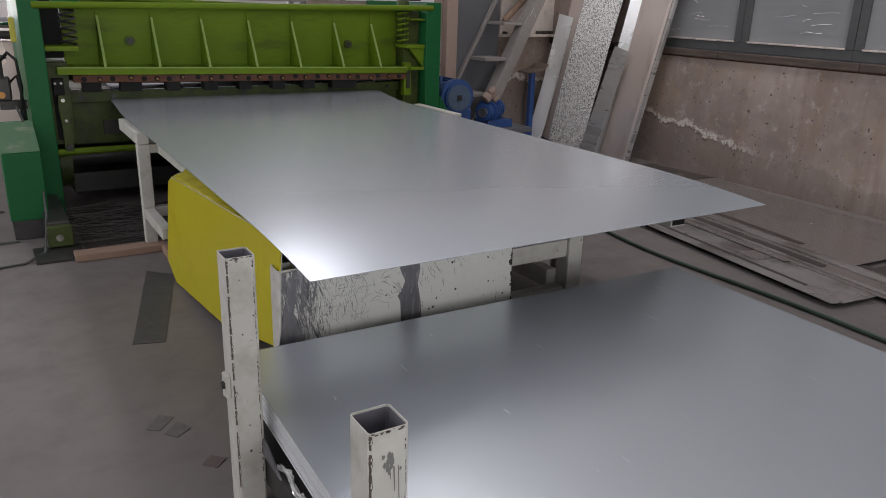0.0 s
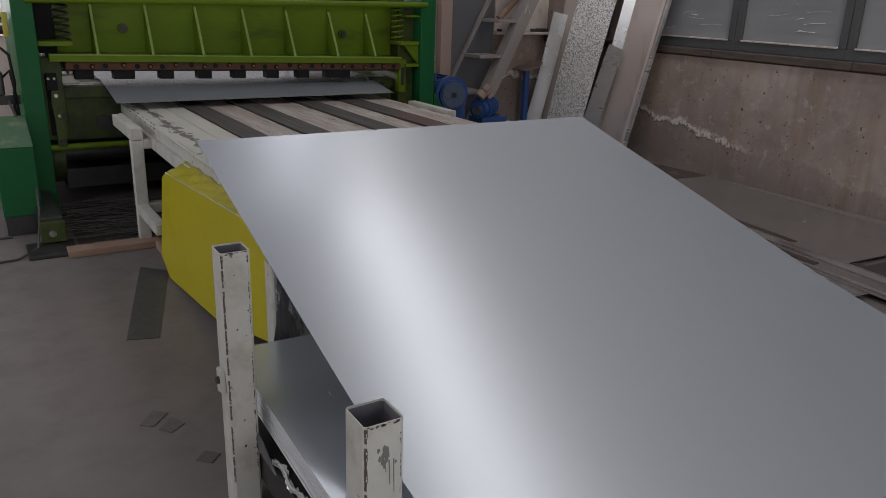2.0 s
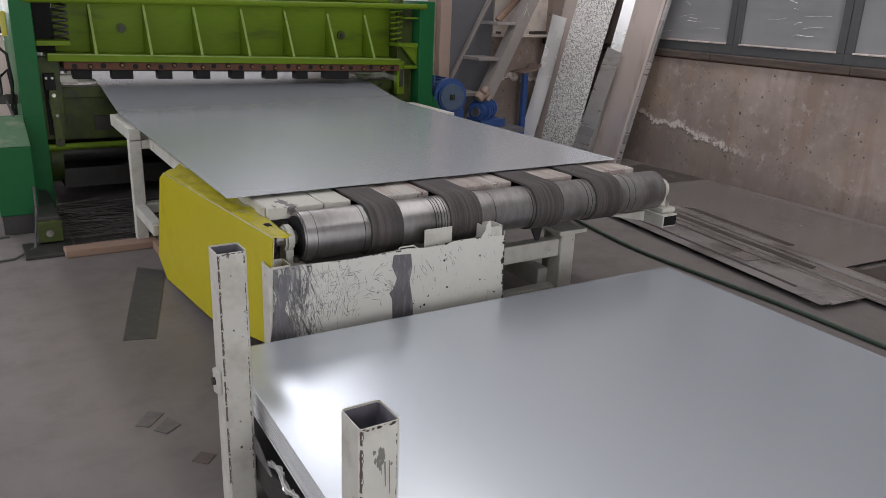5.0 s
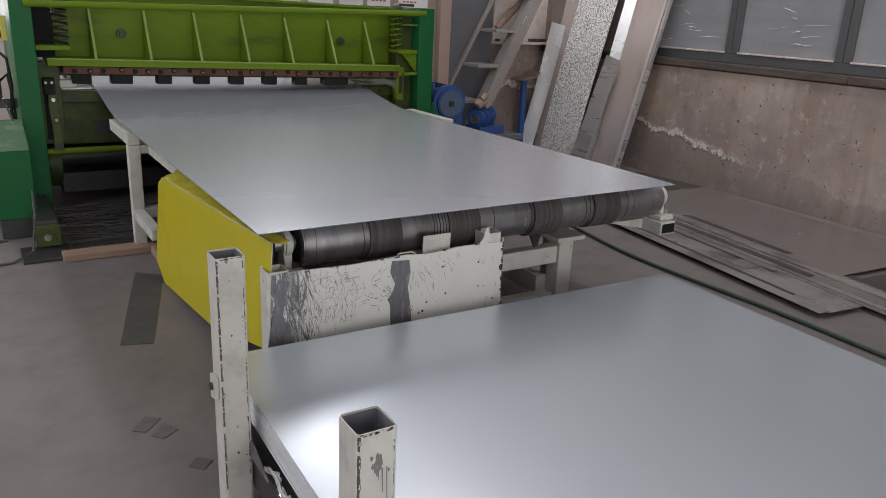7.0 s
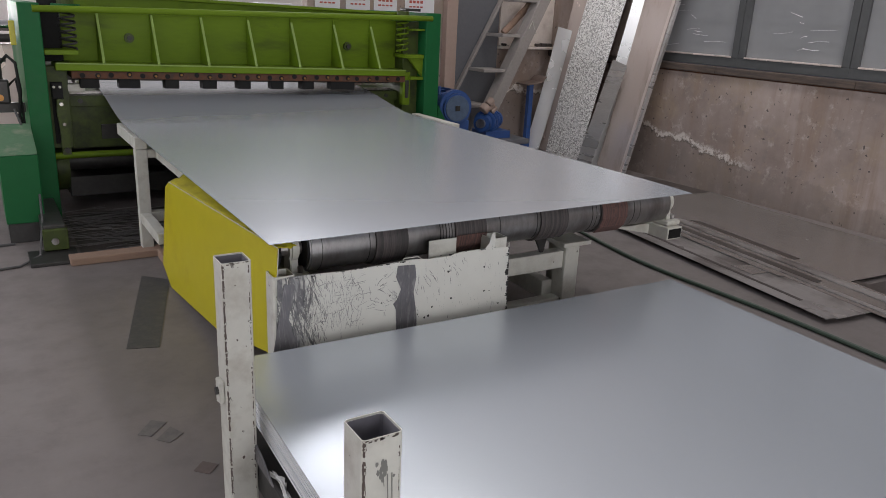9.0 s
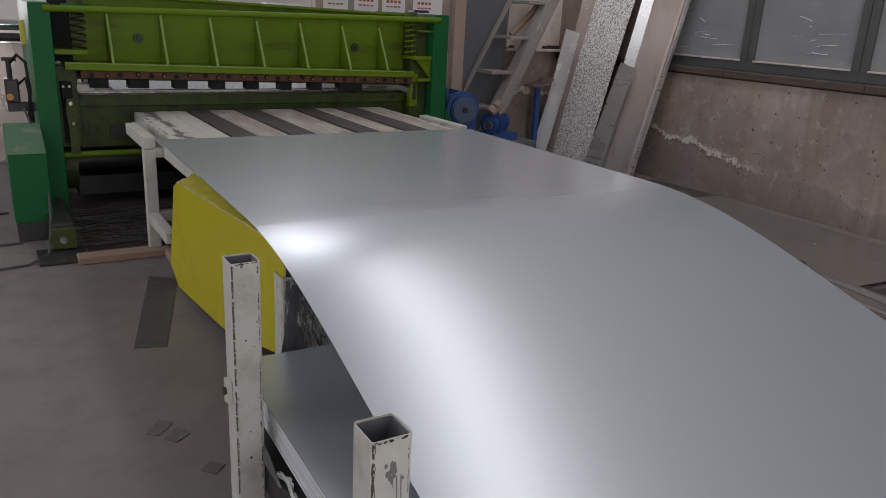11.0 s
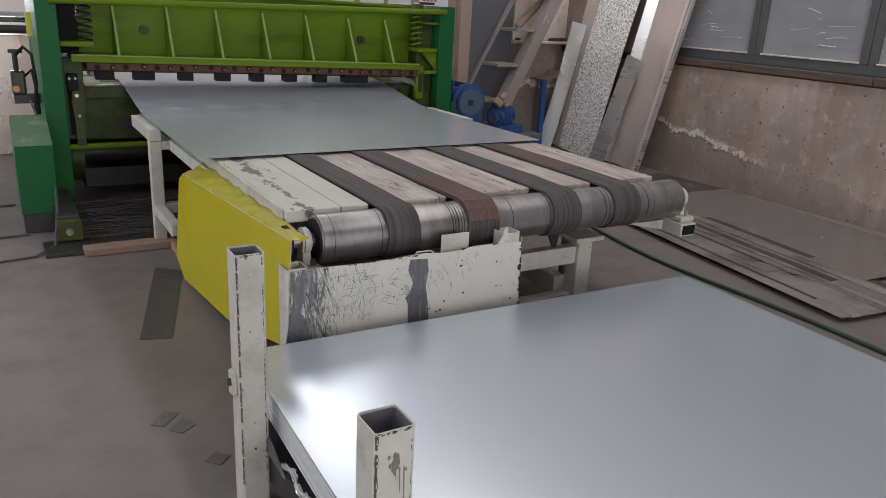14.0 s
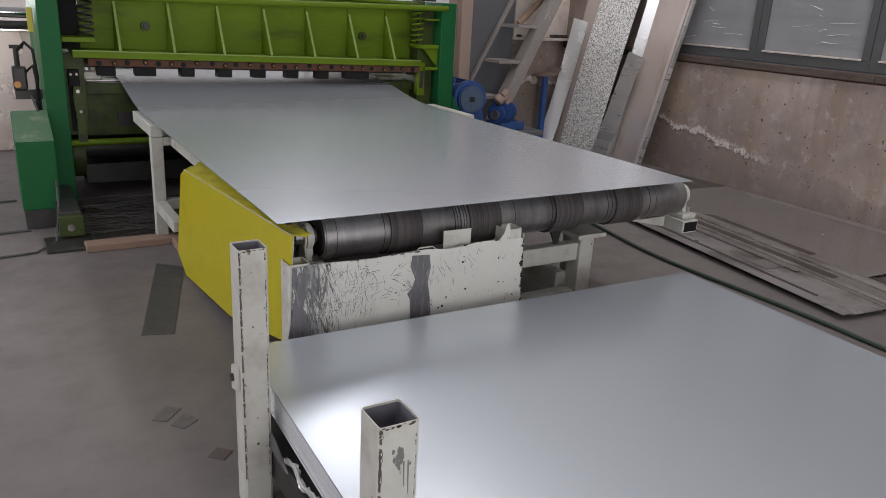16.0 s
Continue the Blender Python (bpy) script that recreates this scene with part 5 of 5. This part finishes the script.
def back_corner():
    structure("wall_partition", box(2.87, WALL_X, 6.78, 6.90, 0, 2.5, 0), "plaster", "stained cement partition behind the shear")
    structure("wall_partition_head", box(2.69, 2.869, 6.78, 6.90, 1.0, 2.5, 0), "plaster", "stained cement partition over the feed table")
    structure("column", box(4.14, 4.27, 6.69, 6.778, 0, 2.5, 0.006), "pink", "bare primer-coloured post")
    structure("panel", box(4.275, 4.83, 6.757, 6.777, 0.0, 2.3, 0.004), "door", "slate grey panel on the partition")
    structure("wall_panel", box(4.85, WALL_X, 6.760, 6.778, 1.13, 2.5, 0.002), "cream", "cream painted wall over the ledge")
    structure("ledge", box(4.835, WALL_X, 6.69, 6.778, 1.098, 1.128, 0.006), "cream", "chipped pale ledge in the corner")
    rng = random.Random(5)
    for x in (5.35, 5.42, 5.50, 4.90):
        single("rubble", box(x - 0.03, x + rng.uniform(0.01, 0.04), 6.70, 6.75, 1.1285, 1.145 + 0.02 * rng.random(), 0.006), "darksheet", (x, 6.72, 1.128), "dark rubble lying on the ledge", "rubble")
    s = thing("steel_stair", (4.8, 6.55, 0), "grey steel stair with open treads in the corner", "stair")
    for a, b, w, d in (((3.93, 6.72, 0.0), (5.21, 6.72, 2.3), 0.03, 0.055), ((4.29, 6.44, 0.0), (5.46, 6.44, 2.25), 0.12, 0.14)):
        a, b = Vector(a), Vector(b)
        m = Matrix.Translation((a + b) / 2) @ (b - a).to_track_quat("Z", "Y").to_matrix().to_4x4()
        part("stringer", obox(m, d, w, (b - a).length, 0.003), "stair", s)
    for k in range(5):
        z, x = 0.21 + 0.35 * k, 4.03 + 0.2 * k
        part("tread", box(x, x + 0.26 + 0.008 * k, 6.40, 6.70, z - 0.032, z, 0.003), "stair", s)
    single("sacking_roll", pipe([(4.78, 6.6, 1.265), (4.86, 6.59, 1.34), (4.94, 6.6, 1.41), (5.06, 6.59, 1.53), (5.12, 6.6, 1.60)], 0.034, 9), "sacking", (4.8, 6.6, 1.26), "bundled brown sacking leaning on the stair", "sacking", smooth=True)
    single("bent_wire", pipe([(4.92, 6.38, 1.275), (4.97, 6.36, 1.40), (5.0, 6.37, 1.33), (5.04, 6.38, 1.27)], 0.004, 5), "white", (4.97, 6.38, 1.26), "pale bent wire hanging on the stair", "wire")
    # posters
    for i, x in enumerate((2.76, 3.07, 3.36, 3.70)):
        w = 0.247 if i < 3 else 0.33
        p = thing("poster", (x + w / 2, 6.77, 1.42), "white printed notice with rows of small red marks", "poster", "notices on the partition")
        part("sheet", box(x, x + w, 6.766, 6.776, 1.42, 1.91, 0.001), "paper", p)
        for r in range(2):
            for k in range(4):
                part("mark", box(x + 0.045 + 0.041 * k, x + 0.073 + 0.041 * k, 6.763, 6.7655, 1.472 + 0.041 * r, 1.486 + 0.041 * r + 0.011 * r, 0), "red", p)
    # low shelf behind the shear with boxes
    sh = thing("parts_shelf", (1.7, 6.95, 0), "grey steel parts shelf behind the shear", "shelf")
    part("top", box(0.8, 2.7, 6.8, 7.15, 1.40, 1.425, 0.003), "stair", sh)
    for x in (0.82, 2.64):
        for y in (6.82, 7.09):
            part("leg", box(x, x + 0.04, y, y + 0.04, 0, 1.40, 0.003), "stair", sh)
    single("storage_box", box(1.08, 1.34, 6.86, 7.06, 1.426, 1.52, 0.006), "blue", (1.2, 6.96, 1.426), "blue plastic storage box on the shelf", "box")
    single("storage_box", box(1.38, 1.50, 6.86, 7.02, 1.426, 1.47, 0.006), "paper", (1.44, 6.94, 1.426), "white carton on the shelf", "box")
    single("can", rod((1.62, 6.95, 1.426), (1.62, 6.95, 1.54), 0.06, 18), "darksteel", (1.62, 6.95, 1.426), "dark tin can on the shelf", "can")
    single("can", rod((1.80, 6.95, 1.426), (1.80, 6.95, 1.53), 0.055, 18), "strip_grey", (1.80, 6.95, 1.426), "grey tin can on the shelf", "can")
    single("carton", box(2.26, 2.58, 6.86, 7.02, 1.426, 1.455, 0.006), "paper", (2.42, 6.94, 1.426), "flat white carton on the shelf", "box")
    single("switch_box", box(3.0, 3.14, 5.48, 5.58, 1.437, 1.458, 0.005), "darksteel", (3.06, 5.52, 1.437), "dark switch box on the spring cap", "box")


back_corner()


def leveller():
    r = thing("leveller", (-0.5, 7.6, 0), "pale sheet leveller with a polished roll behind the shear", "machine")
    part("roll", rod((-1.3, 7.5, 1.17), (0.36, 7.5, 1.17), 0.045, 24), "chrome", r, "polished roll", smooth=True)
    part("roll", rod((-1.3, 7.5, 1.07), (0.36, 7.5, 1.07), 0.035, 24), "darksteel", r, smooth=True)
    part("body", box(-1.3, 0.42, 7.55, 8.2, 0.0, 1.02, 0.01), "strip_dull", r)
    part("cheek", box(0.36, 0.42, 7.40, 8.2, 0.0, 1.30, 0.01), "strip_dull", r)
    part("cheek", box(-1.4, -1.3, 7.40, 8.2, 0.0, 1.30, 0.01), "strip_dull", r)
    return r


leveller()


def feed_table():
    f = thing("feed_table", (1.75, 9.5, 0), "grey roller table that carries the sheet into the shear", "table")
    for x in (0.62, 2.82):
        part("side_rail", box(x, x + 0.06, 6.4, 13.2, 0.70, 0.78, 0.004), "stair", f)
        for y in (6.5, 9.7, 13.0):
            part("leg", box(x, x + 0.06, y, y + 0.06, 0, 0.70, 0.003), "stair", f)
    for k in range(22):
        y = 6.5 + 0.31 * k
        part("roller", rod((0.68, y, 0.795), (2.82, y, 0.795), 0.03, 12), "steel", f, smooth=True)


feed_table()

# ---- on the floor ----


def floor_bits():
    def flat(pts, z, material, name, label):
        c = (sum(p[0] for p in pts) / len(pts), sum(p[1] for p in pts) / len(pts), z)
        single(name, prism(pts, "z", z, z + 0.002), material, c, label, "scrap")
    flat([(0.422, 3.185), (0.55, 3.146), (0.775, 3.98), (0.655, 4.10)], 0.001, "scrapgrey", "offcut_strip", "grey steel offcut strip lying on the floor")
    flat([(0.335, 2.46), (0.395, 2.54), (0.44, 2.50), (0.375, 2.43)], 0.001, "dullscrap", "scrap_plate", "small grey scrap plate on the floor")
    flat([(0.385, 2.40), (0.445, 2.465), (0.475, 2.40), (0.42, 2.36)], 0.001, "dullscrap", "scrap_plate", "small grey scrap plate on the floor")
    flat([(0.45, 2.16), (0.49, 2.20), (0.53, 2.16), (0.49, 2.12)], 0.001, "scrapred", "scrap_plate", "small reddish scrap on the floor")
    single("timber_batten", box(0.343, 0.835, 4.41, 4.52, 0.0, 0.042, 0.006), "wood", (0.59, 4.46, 0), "raw timber batten lying in front of the shear", "timber")
    single("timber_batten", box(0.80, 0.90, 4.12, 4.40, 0.0, 0.05, 0.006), "wood", (0.85, 4.26, 0), "short raw timber block under the conveyor", "timber")
    rng = random.Random(9)
    bm = bmesh.new()
    for i in range(110):
        x, y, z = rng.uniform(0.45, 1.05), rng.uniform(4.62, 5.5), 0.004 + rng.random() * 0.05
        m = pose(x, y, z, rng.uniform(-4, 4), rng.uniform(-5, 5), rng.uniform(-14, 20))
        obox(m, rng.uniform(0.18, 0.5), rng.uniform(0.004, 0.012), 0.0015, 0, bm)
    single("trim_offcuts", bm, "scrap", (0.8, 5.1, 0), "heap of thin shiny trim offcuts under the shear", "offcuts", kind="stuff")
    single("dark_floor_sheet", box(0.42, 1.6, 4.6, 5.55, 0.0, 0.003, 0.001), "darksheet", (1.0, 5.0, 0), "thin dark sheet on the floor under the shear", "sheet")
    pts = [(0.20, 5.39, 0.75), (0.235, 5.36, 0.62), (0.285, 5.33, 0.4), (0.262, 5.0, 0.30), (0.25, 4.80, 0.18), (0.21, 4.62, 0.02), (0.10, 4.50, 0.008), (-0.1, 4.47, 0.008), (-0.6, 4.52, 0.008)]
    single("cable", pipe(pts, 0.007, 6), "cable", (0.2, 4.8, 0), "thin grey cable running from the cabinet over the floor", "cable", smooth=True)
    for y, x0, x1 in ((4.85, -1.2, 0.1), (5.6, -1.6, 0.05)):
        single("conduit", rod((x0, y, 0.008), (x1, y + 0.1, 0.008), 0.008, 6), "cable", (x0, y, 0), "thin conduit lying on the floor", "cable")


floor_bits()

# ---- the moving sheets ----
STRIPS = 149
PERIOD = 9.88
REST_Z = TABLE_Z + 0.0155
FEED = [(1.40, 5.60), (1.62, 5.38), (1.8, 5.28), (2.1, 5.12), (2.4, 4.93), (3.0, 4.42), (3.5, 4.07), (4.2, 3.46), (4.4, 3.27), (4.7, 3.00), (5.0, 2.72), (5.3, 2.46),
        (5.6, 2.39), (6.0, 2.345), (6.3, 2.32), (7.0, 2.30), (9.2, 2.235), (9.60, 2.22)]
TAIL = [(-0.28, 6.15), (0.0, 5.80), (0.3, 5.42), (0.6, 4.95), (1.0, 4.46), (1.5, 3.77), (1.8, 3.36), (2.0, 3.0), (2.1, 2.86), (2.2, 2.655), (2.3, 2.52), (2.42, 2.41), (2.55, 2.32), (2.7, 2.28), (3.0, 2.25), (3.2, 2.22), (3.4, 2.205)]
LIFT = [(1.7, 0.55), (2.0, 0.604), (2.1, 0.59), (2.2, 0.515), (2.3, 0.455), (2.42, 0.40), (2.55, 0.33), (2.7, 0.297), (3.0, 0.253), (3.1, 0.205), (3.2, 0.075), (3.3, 0.012), (3.4, 0.0)]
DRIFT = [(1.4, 1.79), (4.0, 1.785), (6.0, 1.755), (9.2, 1.745), (9.88, 1.725), (11.5, 1.72), (11.85, 1.71), (12.0, 1.705), (12.1, 1.722), (12.4, 1.716), (12.88, 1.68), (13.28, 1.580)]
EARLY = [(1.6, 0.0), (2.02, 0.0), (2.12, -0.02), (2.32, 0.10), (2.62, -0.06), (2.72, 0.0), (2.82, 0.08), (2.92, 0.21), (3.0, 0.28), (3.5, 0.28)]
ROLL = [(2.05, 0.0), (2.2, 0.8), (2.4, 0.3), (2.7, 0.5), (2.95, 1.0), (3.15, 1.0), (3.4, 0.0)]
YAW = [(-0.28, 0.0), (0.3, 0.022), (1.7, 0.022), (2.0, 0.016), (2.2, 0.0), (2.4, 0.006), (2.8, 0.010), (3.2, STACK_YAW)]


def along(table, t):
    return float(np.interp(t, [a for a, _ in table], [b for _, b in table]))


def ease(a, b, v):
    k = np.clip((v - a) / (b - a), 0, 1)
    return k * k * (3 - 2 * k)


def feed_line(y):
    """Height of the strip that comes out of the shear and runs down on to the belts."""
    z = REST_Z + (0.826 - REST_Z) * ease(4.8, 5.9, y)
    return z - 0.06 * np.maximum(0, ROLL_Y - y) ** 2


def fall_line(y, tau, low):
    """Height of the cut sheet as it slides off the roller, bends down on to the stack and drops."""
    lift_back = 0.04 * max(0.0, 1 - abs(tau) / 0.25) * ease(5.0, 5.6, y)
    free = np.maximum(0, 2.64 - y)
    over = free ** 2 / (free + 0.18)
    sag = REST_Z + lift_back - np.interp(tau, [-0.28, 0, 0.3, 0.6], [0.031, 0.069, 0.207, 0.342]) * over ** 2
    bend = REST_Z - (REST_Z - low) * ease(0, 1.84, over)
    z = sag + (bend - sag) * ease(0.3, 0.62, tau)
    if tau > 1.7:
        yb = along(TAIL, tau)
        h = along(LIFT, tau)
        tail = low + h * np.clip((y - 0.7) / max(yb - 0.7, 0.1), 0, 1.2) ** (1.56 + 0.10 * ease(2.0, 2.24, tau))
        k = ease(1.7, 2.15, tau)
        z = z + (tail - z) * k
    # it never sinks into the roller or the belts
    gap = z - (REST_Z - 0.0035 - 5 * np.maximum(0, ROLL_Y - y) ** 2)
    return np.maximum(z + 0.5 * (np.sqrt(gap ** 2 + 0.003 ** 2) - gap), low)


def strip_poses(t, start, low):
    """Poses of all strips, from the tail to the front edge, of the sheet that is cut start seconds into the clip."""
    tau = t - start
    if tau <= -0.28:
        yb = along(FEED, tau + PERIOD) + SHEET_L
        f = feed_line
    else:
        if start > 5:
            tau += along(EARLY, tau)
        tau = min(tau, 3.4)
        yb = along(TAIL, tau)
        f = lambda y: fall_line(y, tau, low)
    y = np.arange(yb, yb - SHEET_L - 0.02, -0.004)
    z = f(y)
    s = np.concatenate([[0], np.cumsum(np.hypot(np.diff(y), np.diff(z)))])
    cut = np.linspace(0, SHEET_L, STRIPS + 1)
    Y, Z = np.interp(cut, s, y), np.interp(cut, s, z)
    x = along(DRIFT, min(tau, 3.4) + PERIOD)
    k = along(YAW, tau)
    # the tail comes down a little lower on its west side
    lean = along(ROLL, tau) * np.clip((Z - low) / max(float(Z[0]) - low, 0.02), 0, 1) if tau > 2.05 else 0 * Z
    return [pose(x + k * ((Y[i] + Y[i + 1]) / 2 - 1.4), (Y[i] + Y[i + 1]) / 2, (Z[i] + Z[i + 1]) / 2, math.degrees(math.atan2(Z[i] - Z[i + 1], Y[i] - Y[i + 1])), -float(lean[i]), -math.degrees(k))
            for i in range(STRIPS)]


def strip_sheet(label):
    s = thing("metal_sheet", (0, 0, 0), label, "sheet", "sheets cut by the shear")
    w = SHEET_L / STRIPS
    me = mesh_of("strip", box(-SHEET_W / 2, SHEET_W / 2, -w / 2, w / 2, -SHEET_T / 2, SHEET_T / 2, 0), "sheet")
    out = []
    for i in range(STRIPS):
        ob = new("strip", me)
        ob.parent = s
        out.append(ob)
    return out


SHEET_A = strip_sheet("bright steel sheet sliding off the conveyor and dropping on the stack")
SHEET_B = strip_sheet("bright steel sheet fed over the belts and then cut and dropped")
SHEET_C = strip_sheet("bright steel sheet coming out of the shear on to the belts")


LAP, LOOP, SPEED = 0.045, 6.08, 1.1


def belt_laps():
    """Reddish lapped lengths of two belts, in short pieces that ride round with the belt."""
    out = []
    for (x, w), nose in ((BELTS[1], 2.85), (BELTS[3], 3.25)):
        me = mesh_of("belt_lap", box(-w / 2 + 0.003, w / 2 - 0.003, -LAP / 2 - 0.004, LAP / 2 + 0.004, -0.001, 0.001, 0), "beltred")
        for k in range(12):
            ob = new("belt_lap", me)
            ob.parent = CONVEYOR
            tagged(ob, "reddish frayed belt lap")
            out.append((ob, x, nose + k * LAP / SPEED))
    return out


def belt_pose(x, s):
    """Where a belt point stands s metres after the crown of the roller; the run comes back underneath."""
    r = ROLL_R + 0.0115
    s = s % LOOP
    arc = math.pi * r
    zt = ROLL_Z + r + 0.0015
    if s < arc:
        a = math.pi / 2 + s / r
        return pose(x, ROLL_Y + r * math.cos(a), ROLL_Z + r * math.sin(a), math.degrees(s / r))
    s -= arc
    run = (LOOP - 2 * arc) / 2
    if s < run:
        return pose(x, ROLL_Y + s, ROLL_Z - r, 180)
    s -= run
    if s < arc:
        a = -math.pi / 2 + s / r
        return pose(x, ROLL_Y + run + r * math.cos(a), ROLL_Z + r * math.sin(a), 180 + math.degrees(s / r))
    s -= arc
    return pose(x, ROLL_Y + run - s, zt, 360)


LAPS = belt_laps()


def motions():
    fast = sorted([round(0.1 * i, 2) for i in range(-2, 35)] + [round(1.55 + 0.1 * i, 2) for i in range(11)])
    feed = [1.4, 1.62, 1.8, 2.0, 2.2, 2.4, 2.7, 3.0, 3.5, 4.2, 4.4, 4.7, 5.0, 5.3, 5.6, 6.0, 6.3, 7.0, 9.2, 9.6]
    jobs = ((SHEET_A, 0.0, STACK_Z + 0.0016, [t for t in fast if t >= 0] + [16.0]),
            (SHEET_B, PERIOD, STACK_Z + 0.0040, [0.0] + feed + [round(t + PERIOD, 2) for t in fast] + [16.0]),
            (SHEET_C, 2 * PERIOD, STACK_Z + 0.0064, [0.0] + feed + [round(t + PERIOD, 2) for t in feed if t < 6] + [16.0]))
    for strips, start, low, times in jobs:
        rows = []
        for t in times:
            if start > 15 and t <= 9.6:
                ps = [m.copy() for m in strip_poses(t, PERIOD, low)]
                for m in ps:
                    m.translation.y += SHEET_L
                    m.translation.z = float(feed_line(m.translation.y))
                    for r in range(3):
                        for c in range(3):
                            m[r][c] = 1.0 if r == c else 0.0
                rows.append((t, ps))
            elif 5 < start < 15 and t < 1.4:
                rows.append((t, strip_poses(1.4, start, low)))
            elif start > 15 and t < 1.4 + PERIOD:
                rows.append((t, strip_poses(1.4 + PERIOD, start, low)))
            else:
                rows.append((t, strip_poses(t, start, low)))
        for i, ob in enumerate(strips):
            walk(ob, [(t, ps[i]) for t, ps in rows])
    # slide beam: up after the first cut, down and up again at the second
    up = lambda z: pose(0, 0, z)
    walk(BEAM, [(0.0, up(-0.052)), (0.1, up(-0.022)), (0.2, up(-0.004)), (0.3, up(0)), (9.4, up(0)), (9.53, up(-0.03)), (9.67, up(-0.075)), (9.77, up(-0.07)), (9.88, up(-0.052)),
                (9.98, up(-0.022)), (10.08, up(-0.004)), (10.18, up(0)), (16.0, up(0))])
    # drive roller and belt laps turn together
    walk(ROLLER, [(round(0.1 * i, 2), pose(0, ROLL_Y - 4.0, ROLL_Z, 63.0 * i)) for i in range(161)])
    home = Matrix.Translation(CONVEYOR.location).inverted()
    for ob, x, nose in LAPS:
        walk(ob, [(i / 15, home @ belt_pose(x, (i / 15 - nose) * SPEED)) for i in range(241)])


motions()
